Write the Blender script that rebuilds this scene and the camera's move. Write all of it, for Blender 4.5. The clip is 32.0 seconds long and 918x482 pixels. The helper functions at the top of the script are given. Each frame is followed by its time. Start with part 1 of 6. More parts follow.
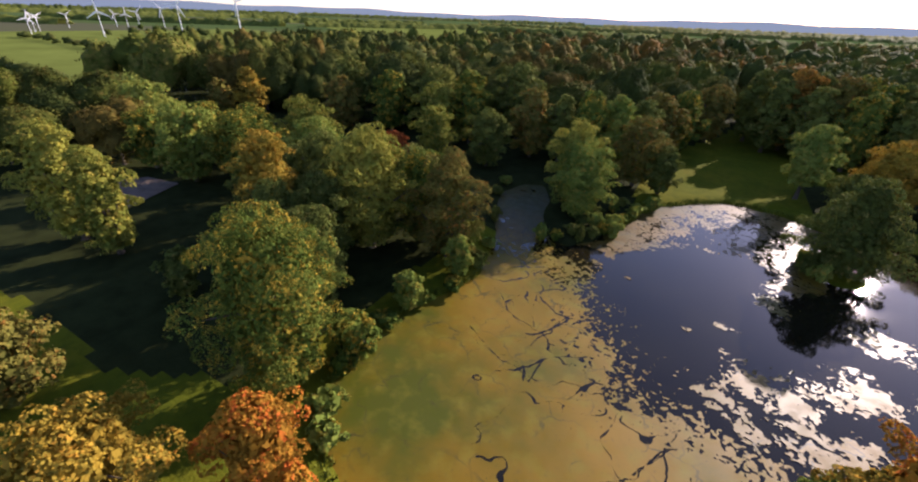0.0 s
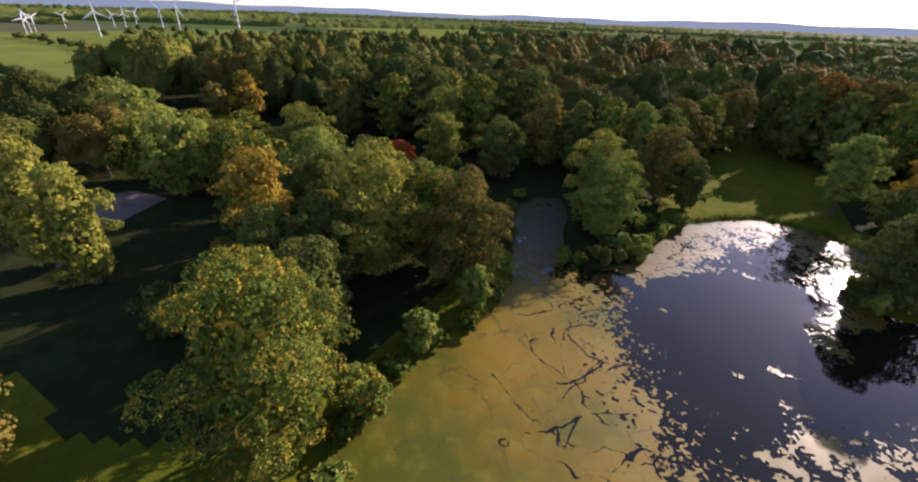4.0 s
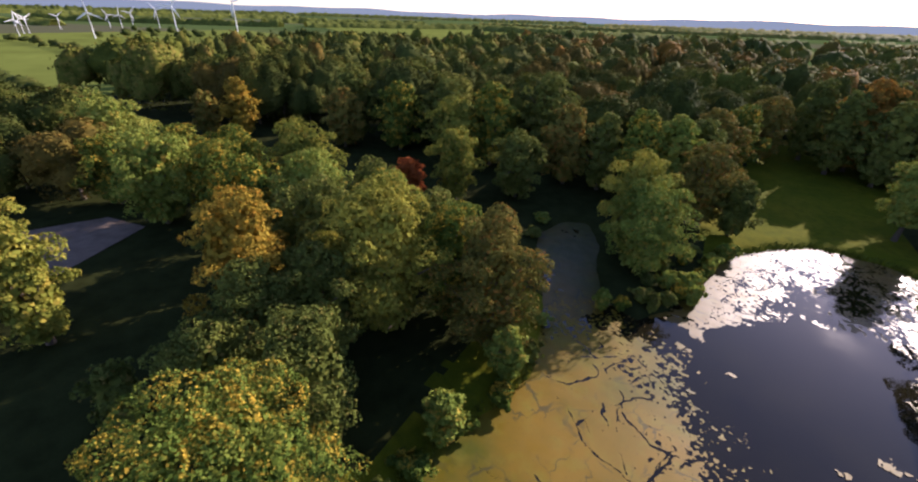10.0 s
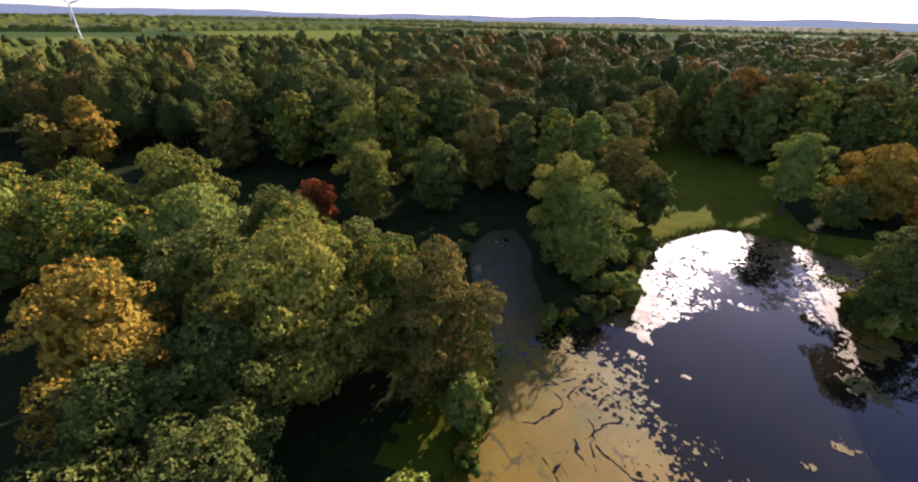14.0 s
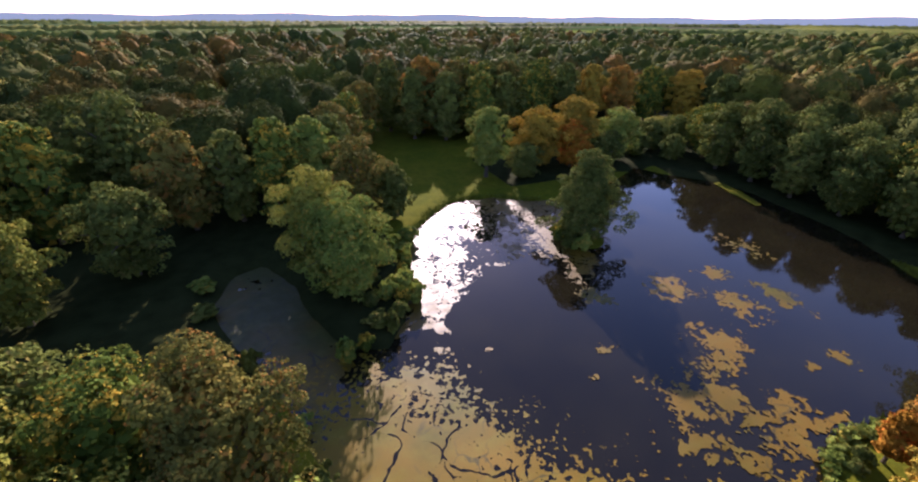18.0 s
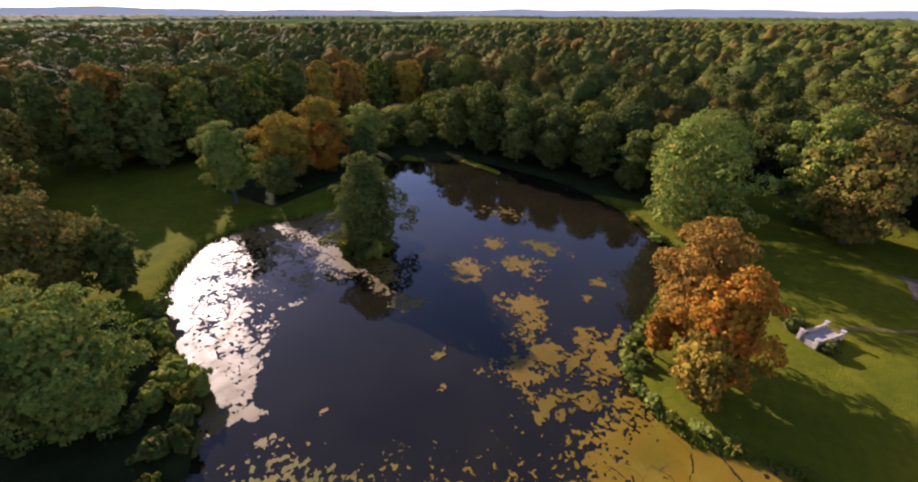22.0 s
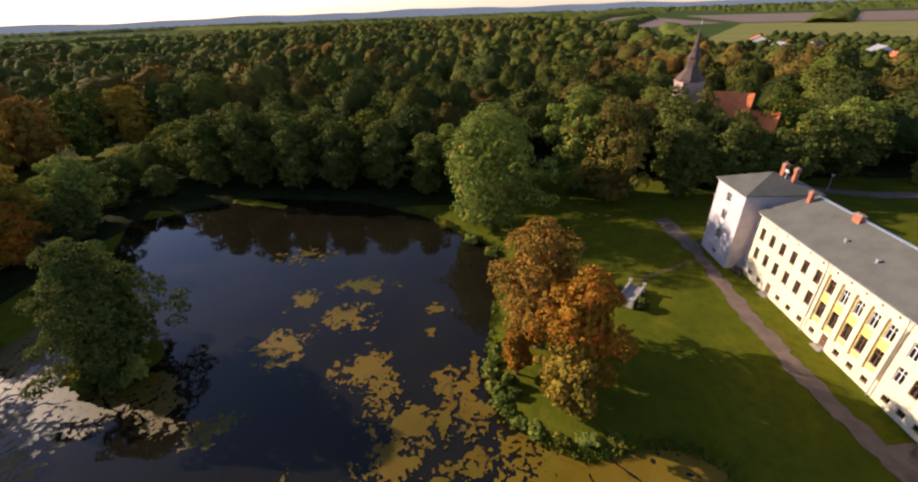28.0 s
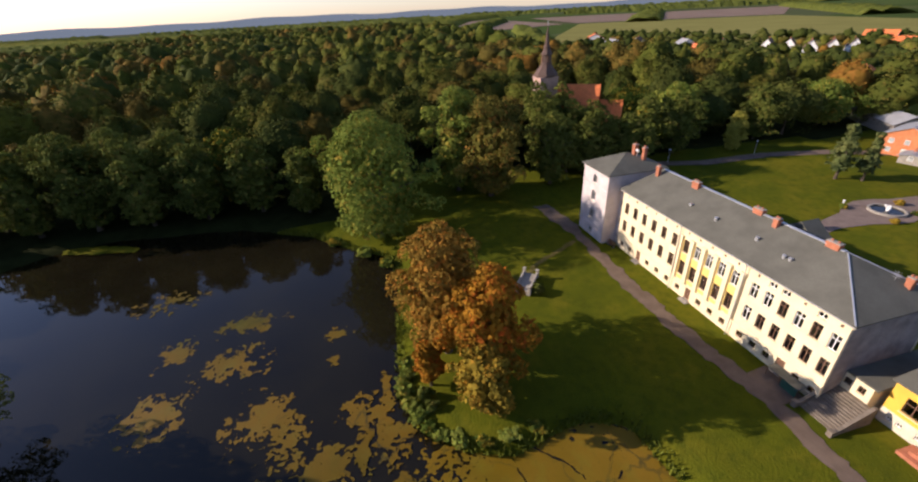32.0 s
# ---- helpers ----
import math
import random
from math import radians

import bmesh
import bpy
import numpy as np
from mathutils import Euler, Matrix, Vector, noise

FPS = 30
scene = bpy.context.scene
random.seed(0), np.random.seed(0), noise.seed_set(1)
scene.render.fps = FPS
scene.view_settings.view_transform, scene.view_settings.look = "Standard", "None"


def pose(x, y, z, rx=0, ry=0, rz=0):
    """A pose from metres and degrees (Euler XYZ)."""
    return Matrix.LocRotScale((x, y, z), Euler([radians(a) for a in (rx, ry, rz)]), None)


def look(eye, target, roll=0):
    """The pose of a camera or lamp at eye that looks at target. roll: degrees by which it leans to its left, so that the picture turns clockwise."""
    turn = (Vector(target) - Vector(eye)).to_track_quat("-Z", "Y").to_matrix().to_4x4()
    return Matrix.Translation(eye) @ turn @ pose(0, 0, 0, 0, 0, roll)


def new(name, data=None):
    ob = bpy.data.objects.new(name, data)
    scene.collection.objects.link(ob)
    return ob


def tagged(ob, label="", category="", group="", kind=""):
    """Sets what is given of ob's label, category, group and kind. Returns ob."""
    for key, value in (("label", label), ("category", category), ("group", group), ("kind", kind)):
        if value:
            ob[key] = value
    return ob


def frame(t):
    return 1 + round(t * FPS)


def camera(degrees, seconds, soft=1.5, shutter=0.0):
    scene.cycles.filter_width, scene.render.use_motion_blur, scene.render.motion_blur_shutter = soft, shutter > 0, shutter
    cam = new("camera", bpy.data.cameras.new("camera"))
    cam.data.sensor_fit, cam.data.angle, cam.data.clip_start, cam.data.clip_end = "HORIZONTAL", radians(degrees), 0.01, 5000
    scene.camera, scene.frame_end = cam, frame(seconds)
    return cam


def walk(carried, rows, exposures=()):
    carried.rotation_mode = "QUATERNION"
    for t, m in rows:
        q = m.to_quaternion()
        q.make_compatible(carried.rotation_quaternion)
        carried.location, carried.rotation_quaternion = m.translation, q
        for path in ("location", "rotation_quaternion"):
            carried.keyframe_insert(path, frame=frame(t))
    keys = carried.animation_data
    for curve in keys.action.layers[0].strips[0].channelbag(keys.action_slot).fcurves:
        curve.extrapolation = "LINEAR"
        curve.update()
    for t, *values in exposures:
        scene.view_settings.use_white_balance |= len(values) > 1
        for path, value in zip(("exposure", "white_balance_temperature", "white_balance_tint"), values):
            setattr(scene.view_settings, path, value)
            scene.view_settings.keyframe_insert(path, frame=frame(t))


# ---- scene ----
cam = camera(95.0, 32.0, soft=2.2)
PATH = [
    (0.0, -1.55, 1.75, 44.55, 61.64, -1.87, 30.27),
    (0.5, -2.46, 2.62, 44.63, 61.64, -1.87, 30.25),
    (1.0, -3.41, 3.52, 44.70, 61.64, -1.88, 30.26),
    (1.5, -4.33, 4.43, 44.72, 61.62, -1.88, 30.26),
    (2.0, -5.34, 5.38, 44.75, 61.62, -1.87, 30.27),
    (2.5, -6.26, 6.29, 44.73, 61.61, -1.87, 30.26),
    (3.0, -7.23, 7.21, 44.78, 61.61, -1.85, 30.27),
    (3.5, -8.11, 8.04, 44.75, 61.63, -1.86, 30.27),
    (5.5, -11.74, 11.55, 44.84, 61.62, -1.78, 30.25),
    (6.0, -12.66, 12.39, 44.91, 61.63, -1.76, 30.26),
    (6.5, -13.53, 13.23, 44.90, 61.60, -1.76, 30.25),
    (7.0, -14.44, 14.13, 44.90, 61.60, -1.75, 30.24),
    (7.5, -15.31, 15.06, 44.90, 61.57, -1.75, 30.23),
    (8.0, -16.23, 16.05, 44.96, 61.56, -1.73, 30.25),
    (8.5, -17.09, 16.99, 45.01, 61.54, -1.71, 30.23),
    (9.0, -17.98, 17.92, 45.13, 61.55, -1.71, 30.20),
    (9.5, -18.78, 18.76, 45.24, 61.55, -1.72, 30.18),
    (10.0, -19.66, 19.62, 45.31, 61.57, -1.72, 30.19),
    (10.5, -20.48, 20.49, 45.27, 61.56, -1.76, 30.19),
    (11.0, -21.41, 21.47, 45.22, 61.56, -1.76, 30.19),
    (11.5, -22.24, 22.37, 45.19, 61.58, -1.76, 30.11),
    (12.0, -23.17, 23.33, 45.15, 61.59, -1.72, 29.65),
    (12.5, -24.02, 24.25, 45.13, 61.61, -1.68, 28.29),
    (13.0, -24.82, 25.19, 45.25, 61.68, -1.50, 25.72),
    (13.5, -25.51, 26.02, 45.41, 61.71, -1.28, 22.30),
    (14.0, -26.18, 27.01, 45.51, 61.80, -0.97, 16.53),
    (14.5, -26.81, 27.89, 45.57, 61.83, -0.72, 11.13),
    (16.5, -29.22, 31.94, 45.05, 62.03, -0.48, -8.10),
    (17.0, -29.51, 33.13, 45.08, 62.01, -0.39, -13.05),
    (17.5, -29.76, 34.32, 45.10, 61.96, -0.38, -17.74),
    (18.0, -30.02, 35.51, 45.09, 61.92, -0.34, -22.73),
    (18.5, -30.23, 36.70, 45.11, 61.88, -0.37, -27.44),
    (19.0, -30.34, 37.92, 45.21, 61.82, -0.36, -32.37),
    (19.5, -30.37, 39.04, 45.40, 61.68, -0.30, -36.51),
    (20.0, -30.37, 40.09, 45.70, 61.52, -0.27, -41.59),
    (20.5, -30.40, 41.14, 45.97, 61.37, -0.31, -45.78),
    (21.0, -30.15, 42.28, 45.98, 61.30, -0.35, -50.25),
    (21.5, -29.61, 43.43, 45.80, 61.28, -0.34, -53.76),
    (22.0, -28.83, 44.55, 45.55, 61.31, -0.23, -57.93),
    (22.5, -27.99, 45.46, 45.31, 61.34, -0.07, -61.50),
    (23.0, -27.08, 46.27, 45.27, 61.37, 0.20, -65.56),
    (23.5, -26.30, 46.99, 45.37, 61.33, 0.34, -68.81),
    (24.0, -25.37, 47.67, 45.39, 61.31, 0.47, -73.14),
    (24.5, -24.29, 48.24, 45.24, 61.30, 0.67, -77.10),
    (25.0, -23.10, 48.65, 45.11, 61.29, 0.94, -81.39),
    (25.5, -21.98, 48.92, 45.01, 61.24, 1.22, -84.59),
    (26.0, -20.84, 49.22, 44.98, 61.20, 1.46, -87.12),
    (26.5, -19.76, 49.47, 44.98, 61.16, 1.58, -88.06),
    (28.5, -15.63, 50.21, 45.63, 61.24, 1.91, -88.42),
    (29.0, -14.94, 50.25, 45.60, 61.28, 1.91, -88.42),
    (29.5, -14.43, 50.27, 45.56, 61.34, 1.91, -88.50),
    (30.0, -13.96, 50.27, 45.47, 61.40, 1.98, -89.69),
    (30.5, -13.64, 50.13, 45.28, 61.39, 2.16, -93.07),
    (31.0, -13.76, 49.92, 45.21, 61.31, 2.40, -97.66),
    (31.5, -14.11, 49.76, 45.18, 61.22, 2.58, -101.95),
    (32.0, -14.44, 49.56, 45.02, 61.18, 2.80, -105.11),
]
walk(cam, [(t, pose(x, y, z, rx, ry, rz)) for t, x, y, z, rx, ry, rz in PATH], exposures=[(0.0, 0.78, 5600, 31), (12.0, 0.88, 5600, 34), (19.0, 1.04, 5400, 39), (22.0, 0.86, 5750, 37), (25.0, 0.46, 6050, 28), (29.0, 0.27, 5950, 26), (32.0, 0.15, 5850, 25)])

# ---- sky and sun ----
SUN_AZIMUTH, SUN_HEIGHT = 70.5, 23.5
world = bpy.data.worlds.new("sky")
scene.world = world
world.use_nodes = True
wn = world.node_tree
sky = wn.nodes.new("ShaderNodeTexSky")
sky.sky_type, sky.sun_disc = "NISHITA", False
sky.sun_elevation, sky.sun_rotation = radians(SUN_HEIGHT), radians(90 - SUN_AZIMUTH)
sky.altitude, sky.air_density, sky.dust_density, sky.ozone_density = 60, 1.0, 0.35, 1.0
wn.nodes["Background"].inputs["Strength"].default_value = 0.138
cool = wn.nodes.new("ShaderNodeMix")
cool.data_type, cool.blend_type = "RGBA", "MULTIPLY"
cool.inputs["Factor"].default_value = 1.0
cool.inputs[7].default_value = (1.01, 0.975, 1.01, 1)
wn.links.new(sky.outputs["Color"], cool.inputs[6])
wn.links.new(cool.outputs[2], wn.nodes["Background"].inputs["Color"])
sun = new("sun", bpy.data.lights.new("sun", "SUN"))
sun.data.energy, sun.data.angle, sun.data.color = 6.7, radians(0.53), (1.0, 0.84, 0.6)
sun_dir = Vector((math.cos(radians(SUN_AZIMUTH)) * math.cos(radians(SUN_HEIGHT)),
                  math.sin(radians(SUN_AZIMUTH)) * math.cos(radians(SUN_HEIGHT)), math.sin(radians(SUN_HEIGHT))))
sun.matrix_world = look(sun_dir * 300, (0, 0, 0))


# ---- materials ----
class Mat:
    """A small builder for node materials."""

    def __init__(self, name, rough=0.8, spec=0.3, metal=0.0):
        self.m = bpy.data.materials.new(name)
        self.m.use_nodes = True
        self.t = self.m.node_tree
        self.b = self.t.nodes["Principled BSDF"]
        self.b.inputs["Roughness"].default_value = rough
        self.b.inputs["Specular IOR Level"].default_value = spec
        self.b.inputs["Metallic"].default_value = metal
        self.co = self.t.nodes.new("ShaderNodeTexCoord").outputs["Object"]
        self.pos = self.t.nodes.new("ShaderNodeNewGeometry")

    def node(self, kind, **inputs):
        n = self.t.nodes.new(kind)
        for k, v in inputs.items():
            key = k.replace("_", " ")
            if isinstance(v, bpy.types.NodeSocket):
                self.t.links.new(v, n.inputs[key])
            else:
                n.inputs[key].default_value = v
        return n

    def noise(self, scale, detail=4.0, rough=0.55, world=True, distort=0.0):
        v = self.pos.outputs["Position"] if world else self.co
        return self.node("ShaderNodeTexNoise", Vector=v, Scale=scale, Detail=detail, Roughness=rough, Distortion=distort).outputs["Fac"]

    def ramp(self, fac, stops):
        n = self.t.nodes.new("ShaderNodeValToRGB")
        e = n.color_ramp.elements
        while len(e) < len(stops):
            e.new(0.5)
        for el, (p, c) in zip(e, stops):
            el.position, el.color = p, (*c, 1)
        self.t.links.new(fac, n.inputs["Fac"])
        return n.outputs["Color"]

    def mix(self, fac, a, b, blend="MIX"):
        n = self.t.nodes.new("ShaderNodeMix")
        n.data_type, n.blend_type = "RGBA", blend
        for sock, v in ((n.inputs["Factor"], fac), (n.inputs[6], a), (n.inputs[7], b)):
            if isinstance(v, bpy.types.NodeSocket):
                self.t.links.new(v, sock)
            elif isinstance(v, (tuple, list)):
                sock.default_value = (*v, 1)
            else:
                sock.default_value = v
        return n.outputs[2]

    def math(self, op, a, b=0.5, c=0.0):
        n = self.t.nodes.new("ShaderNodeMath")
        n.operation = op
        for s, v in zip(n.inputs, (a, b, c)):
            if isinstance(v, bpy.types.NodeSocket):
                self.t.links.new(v, s)
            else:
                s.default_value = v
        return n.outputs[0]

    def span(self, v, lo, hi, a=0.0, b=1.0):
        n = self.t.nodes.new("ShaderNodeMapRange")
        n.inputs["From Min"].default_value, n.inputs["From Max"].default_value = lo, hi
        n.inputs["To Min"].default_value, n.inputs["To Max"].default_value = a, b
        self.t.links.new(v, n.inputs["Value"])
        return n.outputs["Result"]

    def color(self, c):
        if isinstance(c, tuple):
            self.b.inputs["Base Color"].default_value = (*c, 1)
        else:
            self.t.links.new(c, self.b.inputs["Base Color"])
        return self

    def bump(self, h, strength=0.4, dist=0.05):
        n = self.node("ShaderNodeBump", Height=h, Strength=strength, Distance=dist)
        self.t.links.new(n.outputs["Normal"], self.b.inputs["Normal"])
        return self

    def rough(self, v):
        self.t.links.new(v, self.b.inputs["Roughness"])
        return self


def leaf(name, stops, tips=None, tip_share=0.25, through_share=0.22):
    """Foliage: colour by clump and by leaf, with some light coming through."""
    m = Mat(name, rough=0.85, spec=0.02)
    warm = (1.72, 1.6, 1.35)
    stops = [(p, tuple(v * w for v, w in zip(c, warm))) for p, c in stops]
    tips = tuple(v * 1.3 for v in tips) if tips else None
    rnd = m.pos.outputs["Random Per Island"]
    ob = m.t.nodes.new("ShaderNodeObjectInfo").outputs["Random"]
    clump = m.span(m.noise(0.22, 3.0), 0.3, 0.7)
    f = m.math("ADD", m.math("MULTIPLY", rnd, 0.28), m.math("ADD", m.math("MULTIPLY", clump, 0.45), m.math("MULTIPLY", ob, 0.27)))
    c = m.ramp(f, stops)
    if tips:
        patch = m.span(m.noise(0.5, 3.0), 0.48, 0.58)
        pick = m.math("MULTIPLY", patch, m.span(rnd, 1 - tip_share * 2, 1 - tip_share))
        c = m.mix(pick, c, tips)
    m.color(c)
    tr = m.node("ShaderNodeBsdfTranslucent", Color=c)
    mx = m.node("ShaderNodeMixShader", Fac=through_share)
    m.t.links.new(m.b.outputs[0], mx.inputs[1])
    m.t.links.new(tr.outputs[0], mx.inputs[2])
    m.t.links.new(mx.outputs[0], m.t.nodes["Material Output"].inputs["Surface"])
    return m.m


LEAF = {
    "oak": leaf("oak_leaves", [(0.1, (0.022, 0.042, 0.008)), (0.5, (0.05, 0.077, 0.013)), (0.9, (0.095, 0.112, 0.02))], (0.3, 0.2, 0.02), 0.34),
    "dark": leaf("dark_green_leaves", [(0.1, (0.03, 0.042, 0.01)), (0.5, (0.06, 0.077, 0.017)), (0.9, (0.105, 0.118, 0.026))], (0.16, 0.13, 0.03), 0.12),
    "silver": leaf("silver_green_leaves", [(0.1, (0.045, 0.06, 0.011)), (0.5, (0.105, 0.12, 0.02)), (0.9, (0.19, 0.185, 0.03))], (0.25, 0.2, 0.03), 0.25),
    "light": leaf("light_green_leaves", [(0.1, (0.05, 0.08, 0.015)), (0.5, (0.1, 0.135, 0.025)), (0.9, (0.17, 0.19, 0.04))], (0.28, 0.2, 0.03), 0.15),
    "gold": leaf("golden_leaves", [(0.1, (0.075, 0.065, 0.012)), (0.5, (0.15, 0.115, 0.016)), (0.9, (0.24, 0.165, 0.018))], (0.32, 0.17, 0.018), 0.25),
    "orange": leaf("orange_leaves", [(0.1, (0.11, 0.062, 0.008)), (0.5, (0.21, 0.11, 0.012)), (0.9, (0.29, 0.14, 0.016))], (0.36, 0.09, 0.013), 0.3),
    "copper": leaf("copper_leaves", [(0.1, (0.042, 0.05, 0.012)), (0.5, (0.085, 0.082, 0.018)), (0.9, (0.135, 0.105, 0.022))], (0.2, 0.1, 0.02), 0.2),
    "brown": leaf("brown_leaves", [(0.1, (0.075, 0.054, 0.012)), (0.5, (0.14, 0.093, 0.018)), (0.9, (0.21, 0.12, 0.02))], (0.32, 0.13, 0.02), 0.25),
    "red": leaf("red_leaves", [(0.1, (0.06, 0.03, 0.012)), (0.5, (0.15, 0.048, 0.016)), (0.9, (0.26, 0.075, 0.018))]),
    "forest": leaf("mixed_leaves", [(0.12, (0.024, 0.04, 0.012)), (0.45, (0.048, 0.066, 0.016)), (0.68, (0.08, 0.08, 0.02)), (0.9, (0.13, 0.085, 0.022))], (0.19, 0.11, 0.022), 0.18),
    # five darkened copies of the leaf colours above, standing in for woodland shade
    "beech": leaf("shaded_mixed_leaves", [(0.1, (0.02, 0.029, 0.006)), (0.5, (0.04, 0.049, 0.01)), (0.9, (0.072, 0.07, 0.013))], (0.11, 0.08, 0.018), 0.2, 0.12),
    "lime": leaf("shaded_light_leaves", [(0.1, (0.026, 0.038, 0.007)), (0.5, (0.056, 0.067, 0.012)), (0.9, (0.095, 0.1, 0.018))], (0.12, 0.1, 0.02), 0.25, 0.12),
    "ash": leaf("shaded_dark_leaves", [(0.1, (0.015, 0.024, 0.006)), (0.5, (0.03, 0.04, 0.01)), (0.9, (0.052, 0.058, 0.013))], (0.07, 0.07, 0.018), 0.15, 0.12),
    "hornbeam": leaf("shaded_copper_leaves", [(0.1, (0.03, 0.028, 0.007)), (0.5, (0.056, 0.047, 0.011)), (0.9, (0.09, 0.066, 0.014))], (0.12, 0.075, 0.015), 0.25, 0.12),
    "maple": leaf("shaded_brown_leaves", [(0.1, (0.045, 0.032, 0.007)), (0.5, (0.09, 0.055, 0.011)), (0.9, (0.14, 0.075, 0.013))], (0.17, 0.08, 0.015), 0.25, 0.12),
    "willow": leaf("willow_leaves", [(0.1, (0.1, 0.11, 0.02)), (0.5, (0.18, 0.18, 0.035)), (0.9, (0.26, 0.24, 0.05))]),
    "needle": leaf("conifer_needles", [(0.1, (0.03, 0.045, 0.02)), (0.5, (0.055, 0.075, 0.028)), (0.9, (0.1, 0.11, 0.04))], None, 0.2, 0.12),
}


def simple(name, col, rough=0.8, spec=0.3, metal=0.0, vary=0.25, scale=1.5, bump=0.0, fine=9.0):
    """A surface in one colour, worn and stained at two scales."""
    m = Mat(name, rough, spec, metal)
    dark = tuple(v * (1 - vary) for v in col)
    pale = tuple(min(1, v * (1 + vary * 0.6)) for v in col)
    a = m.ramp(m.noise(scale, 5.0), [(0.3, dark), (0.55, col), (0.75, pale)])
    c = m.mix(m.span(m.noise(fine, 3.0), 0.35, 0.65, 0, 0.35), a, dark)
    m.color(c)
    if bump:
        m.bump(m.noise(fine, 4.0), bump, 0.05)
    return m.m


BARK = simple("bark", (0.11, 0.085, 0.06), 0.9, 0.2, vary=0.45, scale=2.5, bump=0.7, fine=12)
STUCCO = simple("cream_stucco", (0.76, 0.65, 0.42), 0.85, 0.2, vary=0.14, scale=0.5, bump=0.15, fine=7)
ENDWALL = simple("mottled_grey_plaster", (0.3, 0.25, 0.22), 0.95, 0.1, vary=0.35, scale=0.7, bump=0.3, fine=5)
STEP = simple("worn_brown_stone", (0.2, 0.165, 0.125), 0.95, 0.1, vary=0.35, scale=1.4, bump=0.4, fine=8)
STUCCO_GREY = simple("greyed_lilac_stucco", (0.6, 0.53, 0.5), 0.9, 0.2, vary=0.22, scale=0.6, bump=0.2, fine=6)
YELLOW = simple("yellow_stucco", (0.75, 0.55, 0.16), 0.85, 0.2, vary=0.12, scale=0.6, bump=0.15, fine=7)
OCHRE = simple("ochre_stucco", (0.72, 0.44, 0.06), 0.85, 0.2, vary=0.12, scale=0.6, bump=0.15, fine=7)
PLINTH = simple("pale_plinth_plaster", (0.66, 0.6, 0.46), 0.9, 0.2, vary=0.25, scale=0.8, bump=0.2, fine=5)
FELT = simple("grey_roofing_felt", (0.125, 0.122, 0.098), 0.95, 0.08, vary=0.22, scale=0.35, bump=0.12, fine=4)
ZINC = simple("zinc_sheet", (0.55, 0.55, 0.55), 0.4, 0.5, 0.7, vary=0.15, scale=1.0)
BRICK = simple("red_brick", (0.42, 0.16, 0.085), 0.9, 0.2, vary=0.25, scale=1.5, bump=0.3, fine=10)
PAVING = simple("brown_paving", (0.2, 0.15, 0.12), 0.9, 0.2, vary=0.25, scale=0.6, bump=0.2, fine=8)
TILE = simple("orange_roof_tiles", (0.72, 0.2, 0.06), 0.8, 0.25, vary=0.2, scale=0.7, bump=0.25, fine=6)
STONE = simple("weathered_stone", (0.33, 0.3, 0.25), 0.9, 0.2, vary=0.3, scale=1.2, bump=0.4, fine=8)
WHITE = simple("white_paint", (0.8, 0.78, 0.74), 0.6, 0.35, vary=0.08, scale=1.5)
BROWNWOOD = simple("brown_painted_wood", (0.16, 0.085, 0.05), 0.6, 0.35, vary=0.3, scale=3)
SHINGLE = simple("weathered_brown_shingles", (0.12, 0.078, 0.06), 0.85, 0.25, vary=0.3, scale=2.0, bump=0.4, fine=6)
GRAVEL = simple("pink_grey_gravel", (0.16, 0.118, 0.085), 0.95, 0.15, vary=0.3, scale=0.45, bump=0.4, fine=14)
GREENPAINT = simple("dark_green_paint", (0.03, 0.1, 0.07), 0.5, 0.4, vary=0.2, scale=2)
METAL = simple("galvanised_metal", (0.5, 0.51, 0.52), 0.45, 0.5, 0.6, vary=0.12, scale=2)

g_ = Mat("window_glass", 0.03, 0.5)
g_.b.inputs["Transmission Weight"].default_value = 1.0
g_.color((0.75, 0.8, 0.8))
GLASS = g_.m

# grass and forest floor, worn and mown in stripes and patches
g_ = Mat("grass", 0.95, 0.02)
base = g_.ramp(g_.noise(0.05, 6.0), [(0.3, (0.05, 0.065, 0.005)), (0.5, (0.082, 0.092, 0.005)), (0.7, (0.118, 0.108, 0.007))])
base = g_.mix(g_.span(g_.noise(0.13, 6.0, 0.65), 0.5, 0.66, 0, 0.75), base, (0.125, 0.115, 0.008))
base = g_.mix(g_.span(g_.noise(0.7, 5.0), 0.45, 0.7, 0, 0.6), base, (0.042, 0.055, 0.005))
base = g_.mix(g_.span(g_.noise(5.0, 3.0), 0.5, 0.75, 0, 0.5), base, (0.115, 0.112, 0.01))
g_.color(base).bump(g_.noise(3.0, 6.0), 0.6, 0.2)
GRASS = g_.m
# near-black ground: leaf litter in woods, painted shade on open lawn and banks
LITTER_SHADE = simple("leaf_litter_and_shade", (0.024, 0.029, 0.008), 0.95, 0.02, vary=0.4, scale=0.3, bump=0.5, fine=3)

